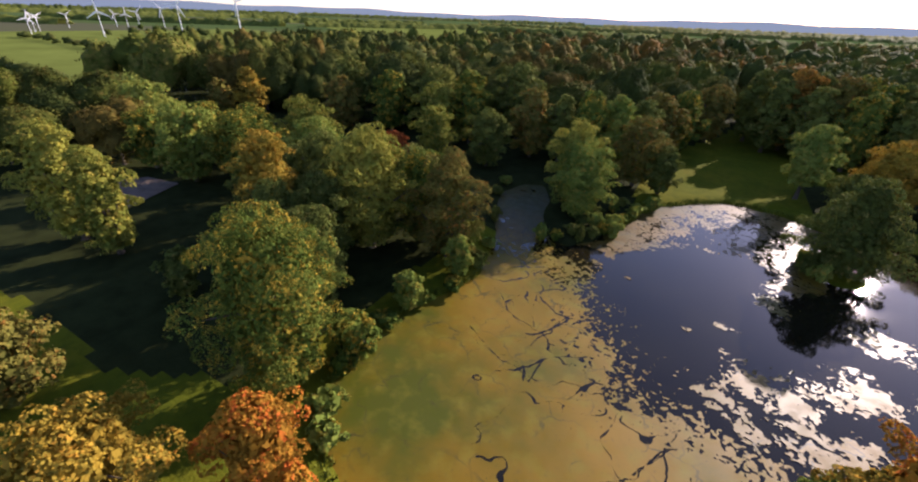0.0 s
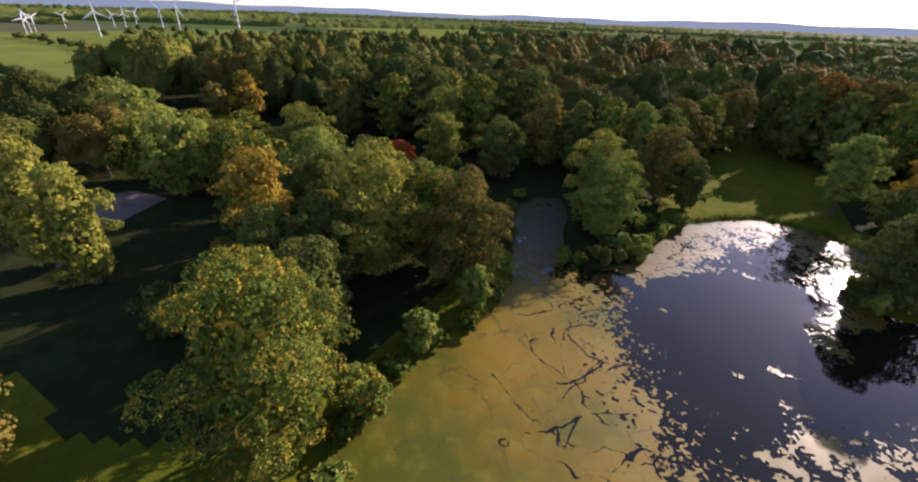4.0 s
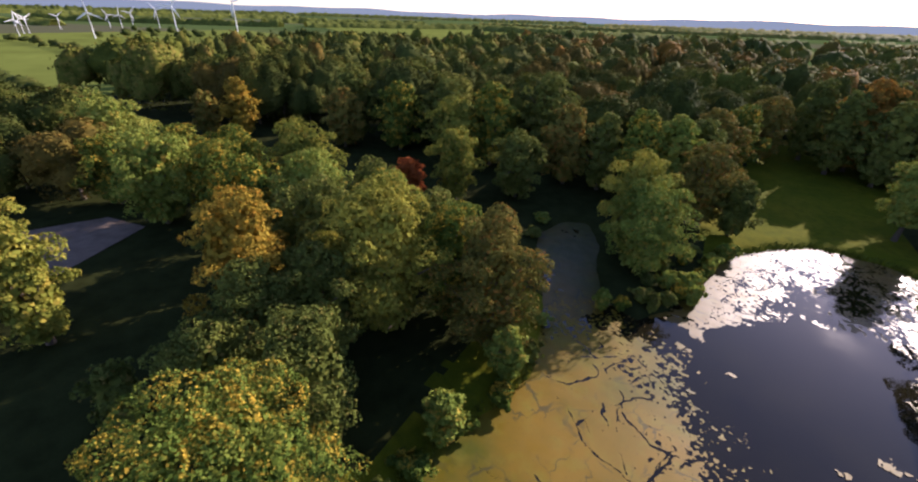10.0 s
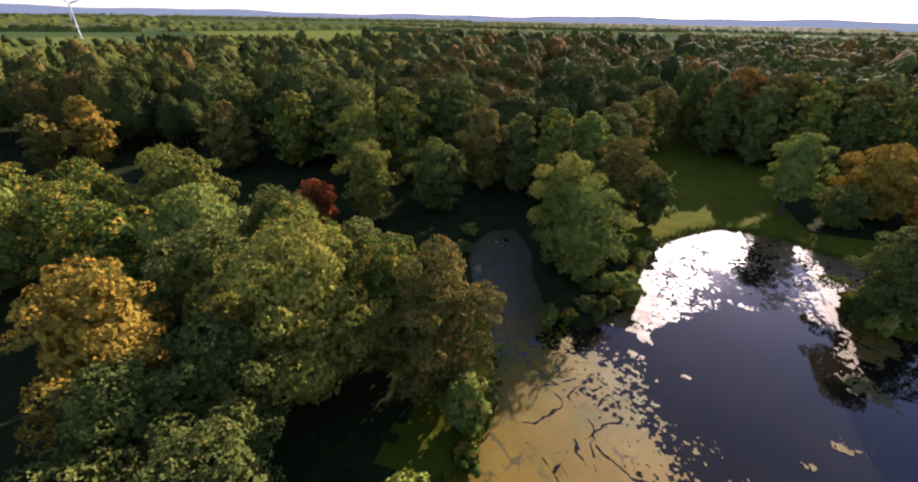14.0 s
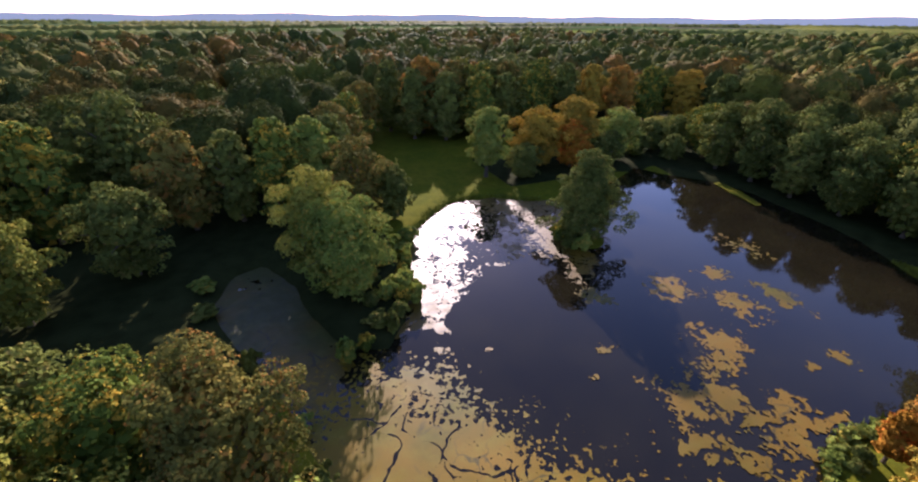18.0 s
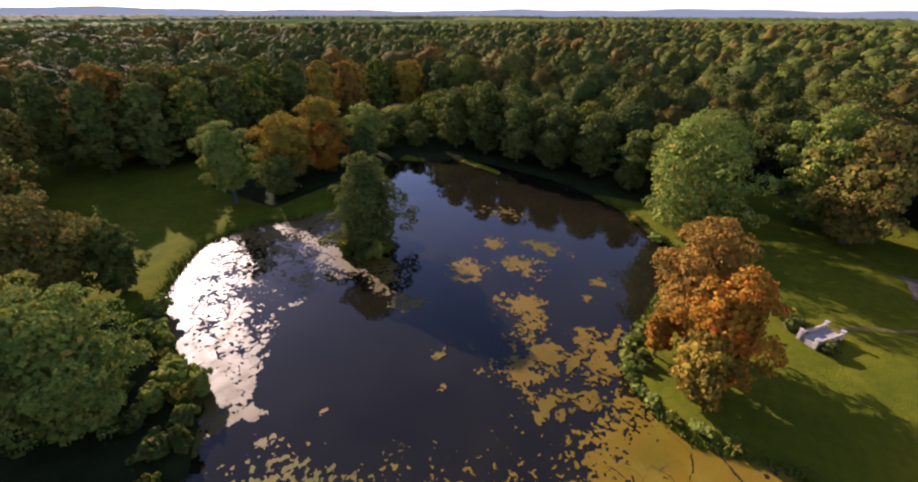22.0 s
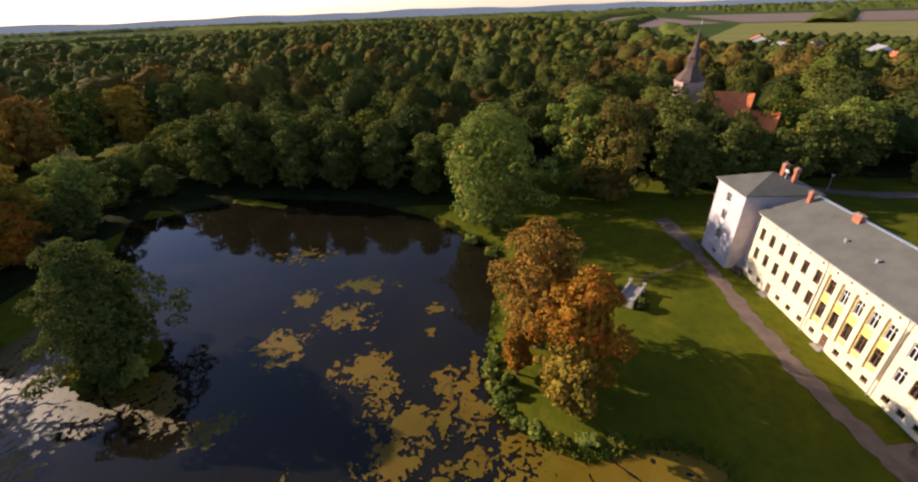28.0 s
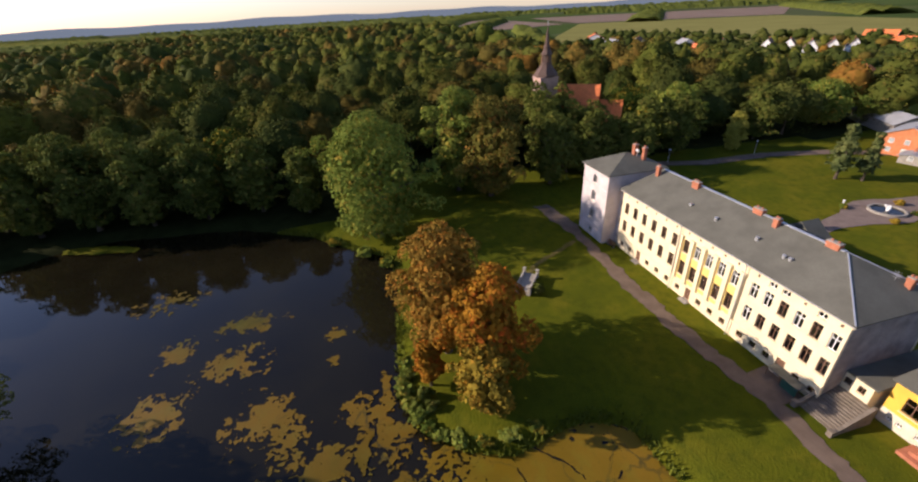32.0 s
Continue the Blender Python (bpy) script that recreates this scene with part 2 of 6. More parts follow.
# fields in the distance, patchwork of crops
g_ = Mat("field_crop", 1.0, 0.0)
vor = g_.node("ShaderNodeTexVoronoi", Vector=g_.pos.outputs["Position"], Scale=0.0022)
pick = g_.node("ShaderNodeSeparateColor", Color=vor.outputs["Color"]).outputs[0]
base = g_.ramp(pick, [(0.15, (0.04, 0.065, 0.02)), (0.4, (0.055, 0.085, 0.025)), (0.6, (0.07, 0.09, 0.03)), (0.8, (0.08, 0.07, 0.05)), (0.95, (0.055, 0.09, 0.03))])
base = g_.mix(g_.span(g_.noise(0.02, 5.0), 0.35, 0.65, 0, 0.35), base, (0.08, 0.1, 0.03))
g_.color(base)
FARGROUND = g_.m
FIELD = simple("green_pasture", (0.125, 0.15, 0.03), 1.0, 0.0, vary=0.25, scale=0.02, fine=0.15)
STUBBLE = simple("pale_stubble_field", (0.2, 0.19, 0.06), 1.0, 0.0, vary=0.15, scale=0.015, fine=0.1)
PLOUGH = simple("ploughed_soil", (0.2, 0.14, 0.1), 0.95, 0.1, vary=0.2, scale=0.015, fine=0.1)

# water: dark, still, faintly rippled
g_ = Mat("pond_water", 0.03, 0.5)
g_.b.inputs["IOR"].default_value = 1.33
g_.color(g_.ramp(g_.noise(0.08, 4.0), [(0.35, (0.0075, 0.0064, 0.0034)), (0.7, (0.0125, 0.0108, 0.005))]))
g_.rough(g_.span(g_.noise(0.06, 4.0), 0.4, 0.65, 0.015, 0.05))
g_.bump(g_.noise(1.6, 4.0), 0.05, 0.05)
WATER = g_.m

# floating film of duckweed
def weed(name, spec, lo, hi, thick=1.0):
    g_ = Mat(name, 0.4, spec)
    east = g_.span(g_.node("ShaderNodeSeparateXYZ", Vector=g_.pos.outputs["Position"]).outputs["X"], -34, 0, -0.09, 0.07)
    c1 = g_.ramp(g_.math("ADD", g_.noise(0.045, 5.0), east), [(p, tuple(v * thick for v in c)) for p, c in ((0.36, (0.062, 0.07, 0.004)), (0.5, (0.15, 0.097, 0.004)), (0.64, (0.205, 0.122, 0.008)))])
    c1 = g_.mix(g_.span(g_.noise(0.35, 6.0), 0.5, 0.72, 0, 0.55), c1, (0.17 * thick, 0.15 * thick, 0.012))
    c1 = g_.mix(g_.span(g_.noise(2.2, 6.0, 0.7), 0.58, 0.7, 0, 0.6), c1, (0.08 * thick, 0.06 * thick, 0.012))
    warp = g_.node("ShaderNodeTexNoise", Vector=g_.pos.outputs["Position"], Scale=0.5, Detail=5.0).outputs["Color"]
    bent = g_.t.nodes.new("ShaderNodeVectorMath")
    bent.operation = "MULTIPLY_ADD"
    g_.t.links.new(warp, bent.inputs[0])
    bent.inputs[1].default_value = (3.2, 3.2, 0)
    g_.t.links.new(g_.pos.outputs["Position"], bent.inputs[2])
    split = g_.node("ShaderNodeTexVoronoi", Vector=bent.outputs[0], Scale=0.2)
    split.feature = "DISTANCE_TO_EDGE"
    line = g_.span(split.outputs["Distance"], 0.012, 0.03, 1, 0)
    line = g_.math("MULTIPLY", line, g_.span(g_.noise(0.14, 3.0), 0.46, 0.6))
    c1 = g_.mix(g_.math("MULTIPLY", line, 0.8), c1, (0.05 * thick, 0.045 * thick, 0.012))
    pores = g_.span(g_.noise(1.3, 8.0, 0.75), 0.6, 0.66)
    c1 = g_.mix(g_.math("MULTIPLY", pores, g_.span(g_.noise(0.09, 4.0), 0.42, 0.62, 0.1, 0.85)), c1, (0.05 * thick, 0.045 * thick, 0.014))
    g_.color(c1)
    g_.rough(g_.span(g_.noise(0.5, 5.0), 0.35, 0.65, lo, hi))
    g_.bump(g_.noise(4.0, 6.0), 0.2, 0.03)
    return g_.m


WEED = weed("duckweed", 0.12, 0.42, 0.58, 0.88)
THINWEED = weed("thin_duckweed", 0.16, 0.4, 0.54, 0.68)
WETWEED = weed("wet_duckweed", 0.22, 0.42, 0.56, 0.5)

# distant haze, painted as an even blue-grey glow without a lamp
g_ = bpy.data.materials.new("painted_haze")
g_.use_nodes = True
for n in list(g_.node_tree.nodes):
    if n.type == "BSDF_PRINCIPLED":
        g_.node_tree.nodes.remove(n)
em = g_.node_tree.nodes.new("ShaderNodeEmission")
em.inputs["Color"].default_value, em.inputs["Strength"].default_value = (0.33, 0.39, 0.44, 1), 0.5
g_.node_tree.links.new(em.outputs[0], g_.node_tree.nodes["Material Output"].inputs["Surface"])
HAZE_GLOW = g_


# ---- mesh helpers ----
def mesh_of(name, verts, faces, mat=None):
    me = bpy.data.meshes.new(name)
    me.from_pydata([tuple(v) for v in verts], [], faces)
    if mat:
        me.materials.append(mat)
    return me


def mesh_arrays(name, verts, quads, mat):
    """A mesh from arrays of corners and quads, quick for many faces."""
    me = bpy.data.meshes.new(name)
    n = len(quads)
    me.vertices.add(len(verts))
    me.vertices.foreach_set("co", np.asarray(verts, dtype=np.float32).ravel())
    me.loops.add(n * 4)
    me.loops.foreach_set("vertex_index", np.asarray(quads, dtype=np.int32).ravel())
    me.polygons.add(n)
    me.polygons.foreach_set("loop_start", np.arange(0, n * 4, 4, dtype=np.int32))
    me.update(calc_edges=True)
    me.materials.append(mat)
    return me


def part(name, bm, material, parent, label=""):
    """Links a bmesh or a mesh, in world places, as one part under a thing or part."""
    if isinstance(bm, bpy.types.Mesh):
        me = bm
    else:
        me = bpy.data.meshes.new(name)
        bm.to_mesh(me)
        bm.free()
        me.materials.append(material)
    ob = new(name, me)
    if parent:
        ob.parent = parent
        up_ = parent.matrix_basis.copy()
        if parent.parent:
            up_ = parent.parent.matrix_basis @ parent.matrix_parent_inverse @ up_
        ob.matrix_parent_inverse = up_.inverted()
    if label:
        ob["label"] = label
    return ob


def thing(name, at, label, category, group="", kind=""):
    ob = new(name)
    ob.matrix_basis = Matrix.Translation(at)
    ob.empty_display_size = 0.5
    return tagged(ob, label, category, group, kind)


def box(bm, x0, x1, y0, y1, z0, z1, bevel=0.0):
    m = Matrix.Translation(((x0 + x1) / 2, (y0 + y1) / 2, (z0 + z1) / 2)) @ Matrix.Diagonal((x1 - x0, y1 - y0, z1 - z0, 1))
    r = bmesh.ops.create_cube(bm, size=1, matrix=m)
    if bevel:
        es = {e for v in r["verts"] for e in v.link_edges}
        bmesh.ops.bevel(bm, geom=list(es), offset=bevel, segments=1, affect="EDGES")
    return bm


def boxes(*rows, bevel=0.0):
    bm = bmesh.new()
    for r in rows:
        box(bm, *r, bevel=bevel)
    return bm


def tube(bm, p, q, r0, r1, n=8, caps=True):
    p, q = Vector(p), Vector(q)
    d = q - p
    m = Matrix.Translation((p + q) / 2) @ d.to_track_quat("Z", "Y").to_matrix().to_4x4()
    bmesh.ops.create_cone(bm, cap_ends=caps, segments=n, radius1=r0, radius2=r1, depth=d.length, matrix=m)
    return bm


def inside(poly, x, y):
    """Which of the places lie in the polygon."""
    x, y = np.asarray(x, float), np.asarray(y, float)
    hit = np.zeros(x.shape, bool)
    for (ax, ay), (bx, by) in zip(poly, poly[1:] + poly[:1]):
        if ay != by:
            hit ^= ((ay > y) != (by > y)) & (x < (bx - ax) * (y - ay) / (by - ay) + ax)
    return hit


def line_dist(pts, x, y, closed=False):
    x, y = np.asarray(x, float), np.asarray(y, float)
    best = np.full(x.shape, 1e9)
    for (ax, ay), (bx, by) in zip(pts, pts[1:] + (pts[:1] if closed else [])):
        dx, dy = bx - ax, by - ay
        k = np.clip(((x - ax) * dx + (y - ay) * dy) / (dx * dx + dy * dy + 1e-9), 0, 1)
        best = np.minimum(best, np.hypot(x - ax - k * dx, y - ay - k * dy))
    return best


def poly_depth(poly, x, y):
    """How deep inside the polygon, negative outside."""
    return np.where(inside(poly, x, y), 1, -1) * line_dist(poly, x, y, True)


def grain(x, y, scale, seed=0):
    """Smooth value noise, -1 to 1."""
    x, y = np.asarray(x, float) * scale + seed * 17.3, np.asarray(y, float) * scale - seed * 9.1
    ix, iy = np.floor(x).astype(np.int64), np.floor(y).astype(np.int64)
    fx, fy = x - ix, y - iy
    fx, fy = fx * fx * (3 - 2 * fx), fy * fy * (3 - 2 * fy)

    def at(a, b):
        h = (a * 374761393 + b * 668265263 + seed * 144665) & 0xFFFFFFFF
        h = ((h ^ (h >> 13)) * 1274126177) & 0xFFFFFFFF
        return ((h ^ (h >> 16)) & 0xFFFF) / 32767.5 - 1
    return (at(ix, iy) * (1 - fx) + at(ix + 1, iy) * fx) * (1 - fy) + (at(ix, iy + 1) * (1 - fx) + at(ix + 1, iy + 1) * fx) * fy


def fbm(x, y, scale, seed=0, octaves=4):
    s, a, t = 0, 1.0, 0
    for k in range(octaves):
        s, t, a = s + a * grain(x, y, scale * 2 ** k, seed + k), t + a, a * 0.5
    return s / t


# ---- the plan ----
POND = [(-24, 19), (-29, 21), (-33, 25), (-36, 30), (-38, 38), (-37, 46), (-34, 55), (-32, 63), (-33, 71), (-37, 82), (-43, 95),
        (-47, 106), (-44, 116), (-38, 119), (-33, 108), (-31, 98), (-27, 88), (-21, 85), (-17, 90), (-12, 104), (-10, 113),
        (-6, 121), (1, 129), (10, 135), (22, 134), (30, 128), (38, 126), (50, 126), (62, 132), (79, 140), (83, 131), (88, 124),
        (93, 117), (94, 108), (92, 99), (91, 90), (89, 79), (79, 62), (70, 54), (62, 45), (48, 46), (34, 48), (26, 49), (20, 47)]
POND = POND + [(16, 43), (14, 38), (15, 32), (16, 28), (14, 23), (6, 22), (-5, 20), (-15, 18)]
ISLET = (30, 104, 4.8)


def water_depth(x, y):
    wob = 0.8 * fbm(x, y, 0.2, 3)
    d = poly_depth(POND, x, y) + wob
    return np.minimum(d, np.hypot(x - ISLET[0], y - ISLET[1]) - ISLET[2] + wob)


def land(x, y):
    d = water_depth(x, y)
    far = np.hypot(x - 10, y - 70)
    return np.where(d > 0, -1.3 * np.clip(d / 3, 0, 1) + 0.08, 0.08 + 0.9 * np.clip(-d / 3.5, 0, 1) ** 0.7) + np.where(d < -3, 0.12 * fbm(x, y, 0.06, 5), 0) * np.clip(far / 300, 0.3, 1)


def spread(lo, hi, fine_lo, fine_hi, step, grow=1.12):
    mid = list(np.arange(fine_lo, fine_hi + step / 2, step))
    a, s = [fine_hi], step
    while a[-1] < hi:
        s *= grow
        a.append(a[-1] + s)
    b, s = [fine_lo], step
    while b[-1] > lo:
        s *= grow
        b.append(b[-1] - s)
    return np.array(b[:0:-1] + mid + a[1:])


gx, gy = spread(-4700, 4700, -60, 100, 1.4), spread(-4700, 4700, 0, 150, 1.4)
GX, GY = np.meshgrid(gx, gy)
GZ = land(GX, GY)
nx, ny = len(gx), len(gy)
idx = np.arange(nx * ny).reshape(ny, nx)
quads = np.stack([idx[:-1, :-1], idx[:-1, 1:], idx[1:, 1:], idx[1:, :-1]], -1).reshape(-1, 4)
me = mesh_arrays("ground", np.stack([GX, GY, GZ], -1).reshape(-1, 3), quads, GRASS)
me.materials.append(FARGROUND)
me.materials.append(LITTER_SHADE)
GROUND_MESH = me
cell_x, cell_y = (GX[:-1, :-1] + GX[1:, 1:]) / 2, (GY[:-1, :-1] + GY[1:, 1:]) / 2
me.polygons.foreach_set("use_smooth", np.ones(len(quads), bool))
tagged(new("ground", me), "grassy park ground running out into farmland", "ground", kind="structure")
tagged(new("water", mesh_of("water", [(-62, 8, 0), (102, 8, 0), (102, 152, 0), (-62, 152, 0)], [(0, 1, 2, 3)], WATER)),
       "still dark pond water with a blue sheen", "water", kind="structure")

# ring of hills at the horizon, their haze painted as glow
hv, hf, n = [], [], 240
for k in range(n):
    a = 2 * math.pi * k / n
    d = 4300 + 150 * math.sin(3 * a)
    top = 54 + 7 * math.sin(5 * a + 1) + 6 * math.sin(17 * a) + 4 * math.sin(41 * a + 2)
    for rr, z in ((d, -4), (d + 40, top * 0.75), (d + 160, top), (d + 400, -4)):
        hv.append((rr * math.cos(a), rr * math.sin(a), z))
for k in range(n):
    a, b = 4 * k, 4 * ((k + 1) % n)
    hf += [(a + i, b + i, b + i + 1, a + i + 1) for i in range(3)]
tagged(new("backdrop", mesh_of("backdrop", hv, hf, HAZE_GLOW)), "low wooded hills on the horizon, blue haze painted as glow", "hills", kind="structure")


# ---- duckweed on the water ----
def film(name, level, x0, x1, y0, y1, step, label, group="", z=0.012, mat=None):
    """A floating sheet with an uneven edge, wherever level(x, y) is above nought."""
    xs, ys = np.arange(x0, x1 + step, step), np.arange(y0, y1 + step, step)
    X, Y = np.meshgrid(xs, ys)
    F = level(X, Y)
    vs, fs = [], []
    w = len(xs)
    on = F > 0
    full = on[:-1, :-1] & on[:-1, 1:] & on[1:, 1:] & on[1:, :-1]
    some = (on[:-1, :-1] | on[:-1, 1:] | on[1:, 1:] | on[1:, :-1]) & ~full
    vid = {}

    def vert(j, i):
        k = j * w + i
        if k not in vid:
            vid[k] = len(vs)
            vs.append((xs[i], ys[j], z))
        return vid[k]
    for j, i in zip(*np.nonzero(full)):
        fs.append((vert(j, i), vert(j, i + 1), vert(j + 1, i + 1), vert(j + 1, i)))
    for j, i in zip(*np.nonzero(some)):
        cs = [(j, i), (j, i + 1), (j + 1, i + 1), (j + 1, i)]
        ring = []
        for a, b in zip(cs, cs[1:] + cs[:1]):
            fa, fb = F[a], F[b]
            if fa > 0:
                ring.append(vert(*a))
            if (fa > 0) != (fb > 0):
                t = fa / (fa - fb)
                ring.append(len(vs))
                vs.append((xs[a[1]] + t * (xs[b[1]] - xs[a[1]]), ys[a[0]] + t * (ys[b[0]] - ys[a[0]]), z))
        if len(ring) > 2:
            fs.append(tuple(ring))
    if fs:
        return tagged(new(name, mesh_of(name, vs, fs, mat or WEED)), label, "duckweed", group, "stuff")


FILM = [(-45, 10), (-45, 60), (-35, 72), (-30, 80), (-24, 82), (-17, 77), (-12, 65), (-8, 56), (-1, 48), (4, 47), (10, 47), (17, 46), (22, 40), (18, 10)]
CRACKS = [[(-27, 62), (-22, 57), (-16, 54), (-10, 50), (-4, 47), (2, 47)], [(-16, 54), (-13, 60), (-9, 61), (-10, 66)], [(-22, 64), (-19, 60), (-17, 55)],
          [(-13, 60), (-18, 63), (-23, 70), (-20, 76)], [(-1, 47), (-2, 40), (1, 36), (6, 33)], [(1, 36), (-3, 33), (-4, 28)], [(1, 36), (4, 41), (7, 44)],
          [(14, 38), (8, 37), (2, 30), (-4, 30), (-10, 26)], [(8, 37), (6, 32), (9, 27)], [(-20, 76), (-14, 72), (-12, 66)], [(-26, 50), (-20, 46), (-12, 45)]]


def lead(rl, x, y, a, length, out, depth=0):
    """A wandering crack that now and then forks."""
    pts = [(x, y)]
    while length > 0:
        a += rl.uniform(-0.42, 0.42)
        s = rl.uniform(1.0, 2.2)
        x, y, length = x + s * math.cos(a), y + s * math.sin(a), length - s
        pts.append((x, y))
        if depth < 2 and rl.random() < 0.2:
            lead(rl, x, y, a + rl.choice((-1, 1)) * rl.uniform(0.5, 1.1), length * 0.6, out, depth + 1)
    out.append(pts)


rl = random.Random(5)
for x, y, a, n in ((-14, 70, 3.6, 14), (-11, 63, 3.9, 14), (-6, 54, 3.4, 16), (6, 46, 4.4, 12), (15, 35, 3.3, 16), (-20, 78, 4.2, 12), (-3, 50, 3.9, 10), (8, 40, 5.0, 8)):
    lead(rl, x, y, a, n, CRACKS)


def big_film(x, y):
    wx, wy = x + 1.2 * fbm(x, y, 0.3, 11), y + 1.2 * fbm(x, y, 0.3, 12)
    d = poly_depth(FILM, x, y)
    east = np.clip((x + y - 18) / 40, 0, 1)
    f = d + (3.5 * fbm(x, y, 0.22, 21) + 3.0 * fbm(x, y, 0.9, 22)) * np.clip(1.6 - d / 9, 0, 1)
    f = np.minimum(f, abs(fbm(wx, wy, 0.11, 77, 3)) * 13 - 0.1 + np.clip((16 - x - y) / 20, 0, 1) * 3)
    for k, c in enumerate(CRACKS):
        f = np.minimum(f, line_dist(c, wx, wy) - 0.03 - 0.17 * np.clip(fbm(x, y, 0.5, 30 + k) + 0.4, 0, 1))
    hole = 0.34 + 0.5 * fbm(x, y, 0.16, 45) + np.clip((d - 3) / 12, 0, 0.9) - 0.7 * fbm(x, y, 1.3, 44) - 0.8 * fbm(x, y, 2.9, 46, 3)
    bits = 1.1 * fbm(x, y, 1.25, 61, 4) + 1.6 * fbm(x, y, 2.8, 63, 3) + 0.5 * fbm(x, y, 0.2, 62) - 0.12 - np.clip(-d / 6, -0.5, 2) * 0.8
    return np.maximum(np.minimum(f, hole * 4), np.where((d < 1.5) & (d > -11) & (x + y > 20), bits, -9))


film("duckweed_film", big_film, -46, 22, 12, 86, 0.17, "yellow-green duckweed film cracked by dark branching leads")

GLARE = [(-20, 88), (-16, 92), (-14, 104), (-14, 118), (-4, 128), (10, 140), (30, 138), (40, 128), (38, 116), (24, 92), (18, 84), (15, 90), (19, 98), (15, 101), (5, 100.5), (-3, 95.5), (-11, 86)]


GLARE_LEADS = []
for x, y, a, n in ((21, 88, 2.9, 26), (20, 91, 2.3, 24), (18, 88, 3.4, 22), (22, 94, 2.0, 22), (14, 104, 2.7, 18), (4, 105, 2.9, 14), (23, 98, 1.7, 24), (30, 108, 1.9, 18)):
    lead(rl, x, y, a, n, GLARE_LEADS)


def glare_film(x, y):
    d, out = poly_depth(GLARE, x, y), np.clip((water_depth(x, y) - 2.5) / 13, 0, 1)
    wx, wy = x + 0.9 * fbm(x, y, 0.4, 53), y + 0.9 * fbm(x, y, 0.4, 54)
    f = d + 3.0 * fbm(x, y, 0.2, 51) + 2.4 * fbm(x, y, 0.8, 52) - 0.3
    for k, c in enumerate(GLARE_LEADS):
        f = np.minimum(f, line_dist(c, wx, wy) - 0.05 - (0.15 + 0.4 * out) * np.clip(fbm(x, y, 0.6, 90 + k % 9) + 0.25, 0, 1))
    net = np.minimum(abs(fbm(wx, wy, 0.13, 55, 3)) * 2.2, abs(fbm(wx, wy, 0.3, 56, 3)) * 1.2) - 0.012 - 0.075 * out * np.clip(0.5 + 1.6 * fbm(x, y, 0.25, 58), 0.1, 1.5)
    speck = 1.15 - 1.4 * out + 1.3 * fbm(x, y, 0.3, 59) + 1.9 * fbm(x, y, 2.4, 57, 3)
    return np.minimum(np.minimum(f, net * 5), speck)


film("duckweed_film", glare_film, -22, 42, 80, 142, 0.2, "thin pale duckweed film netted with cracks in the glare", mat=WETWEED)

BAY = [(-48, 82), (-31, 77), (-26, 84), (-24, 92), (-27, 112), (-33, 126), (-50, 122)]


def bay_film(x, y):
    return np.minimum(poly_depth(BAY, x, y) + 1.5 * fbm(x, y, 0.3, 64) + 1.5 * fbm(x, y, 1.1, 65), 0.75 + 1.3 * fbm(x, y, 0.12, 66) + 1.1 * fbm(x, y, 0.9, 67, 4))


film("duckweed_film", bay_film, -52, -22, 76, 128, 0.3, "dull wet duckweed film in the shaded bay", z=0.009, mat=WETWEED)

PATCHES = [(17, 85, 3.6, 4), (32, 81, 4.6, 5.5), (45.3, 81.2, 3.4, 2.4), (40.2, 73, 4.2, 5.0), (49.5, 71.5, 3.0, 4.6), (28, 67.2, 4.8, 5.2), (13.5, 61, 3.6, 4.6), (19, 59, 2.6, 5.4),
           (42, 57, 1.6, 2.6), (36, 57.5, 1.2, 1.0), (61, 87.4, 3, 5.6), (23.5, 63, 3.6, 2.6), (9.5, 55, 3.4, 3.2), (21.4, 50.5, 2.2, 3.6), (-13.7, 82, 1.6, 1.3), (-6.5, 78.9, 1, 0.6),
           (-11.4, 72.3, 1.2, 0.6), (10.2, 72.1, 1.5, 1.4), (24.5, 54.5, 3, 2.4), (15, 51, 3, 2.4), (36, 77, 2, 1.6), (5, 68, 1.3, 1), (19.5, 54, 3.6, 1.7), (24, 51.4, 3.2, 1.3), (29, 50.4, 3.4, 0.9)]
for k, (cx, cy, rx, ry) in enumerate(PATCHES):
    s, low = int(cx * 7 + cy * 3), min(rx, ry)
    film("duckweed_patch", lambda x, y: (0.74 - np.hypot((x - cx) / rx, (y - cy) / ry)) * low + (1.6 * fbm(x, y, 0.3, s) + 2.2 * fbm(x, y, 0.9, s + 3, 4) + 1.5 * fbm(x, y, 2.6, s + 9, 2) - 0.25) * min(1.5, low / 2.2),
         cx - rx * 1.6, cx + rx * 1.6, cy - ry * 1.6, cy + ry * 1.6, 0.14, "ragged yellow duckweed patch floating on dark water", "duckweed patches", 0.016 + 0.004 * k, THINWEED)


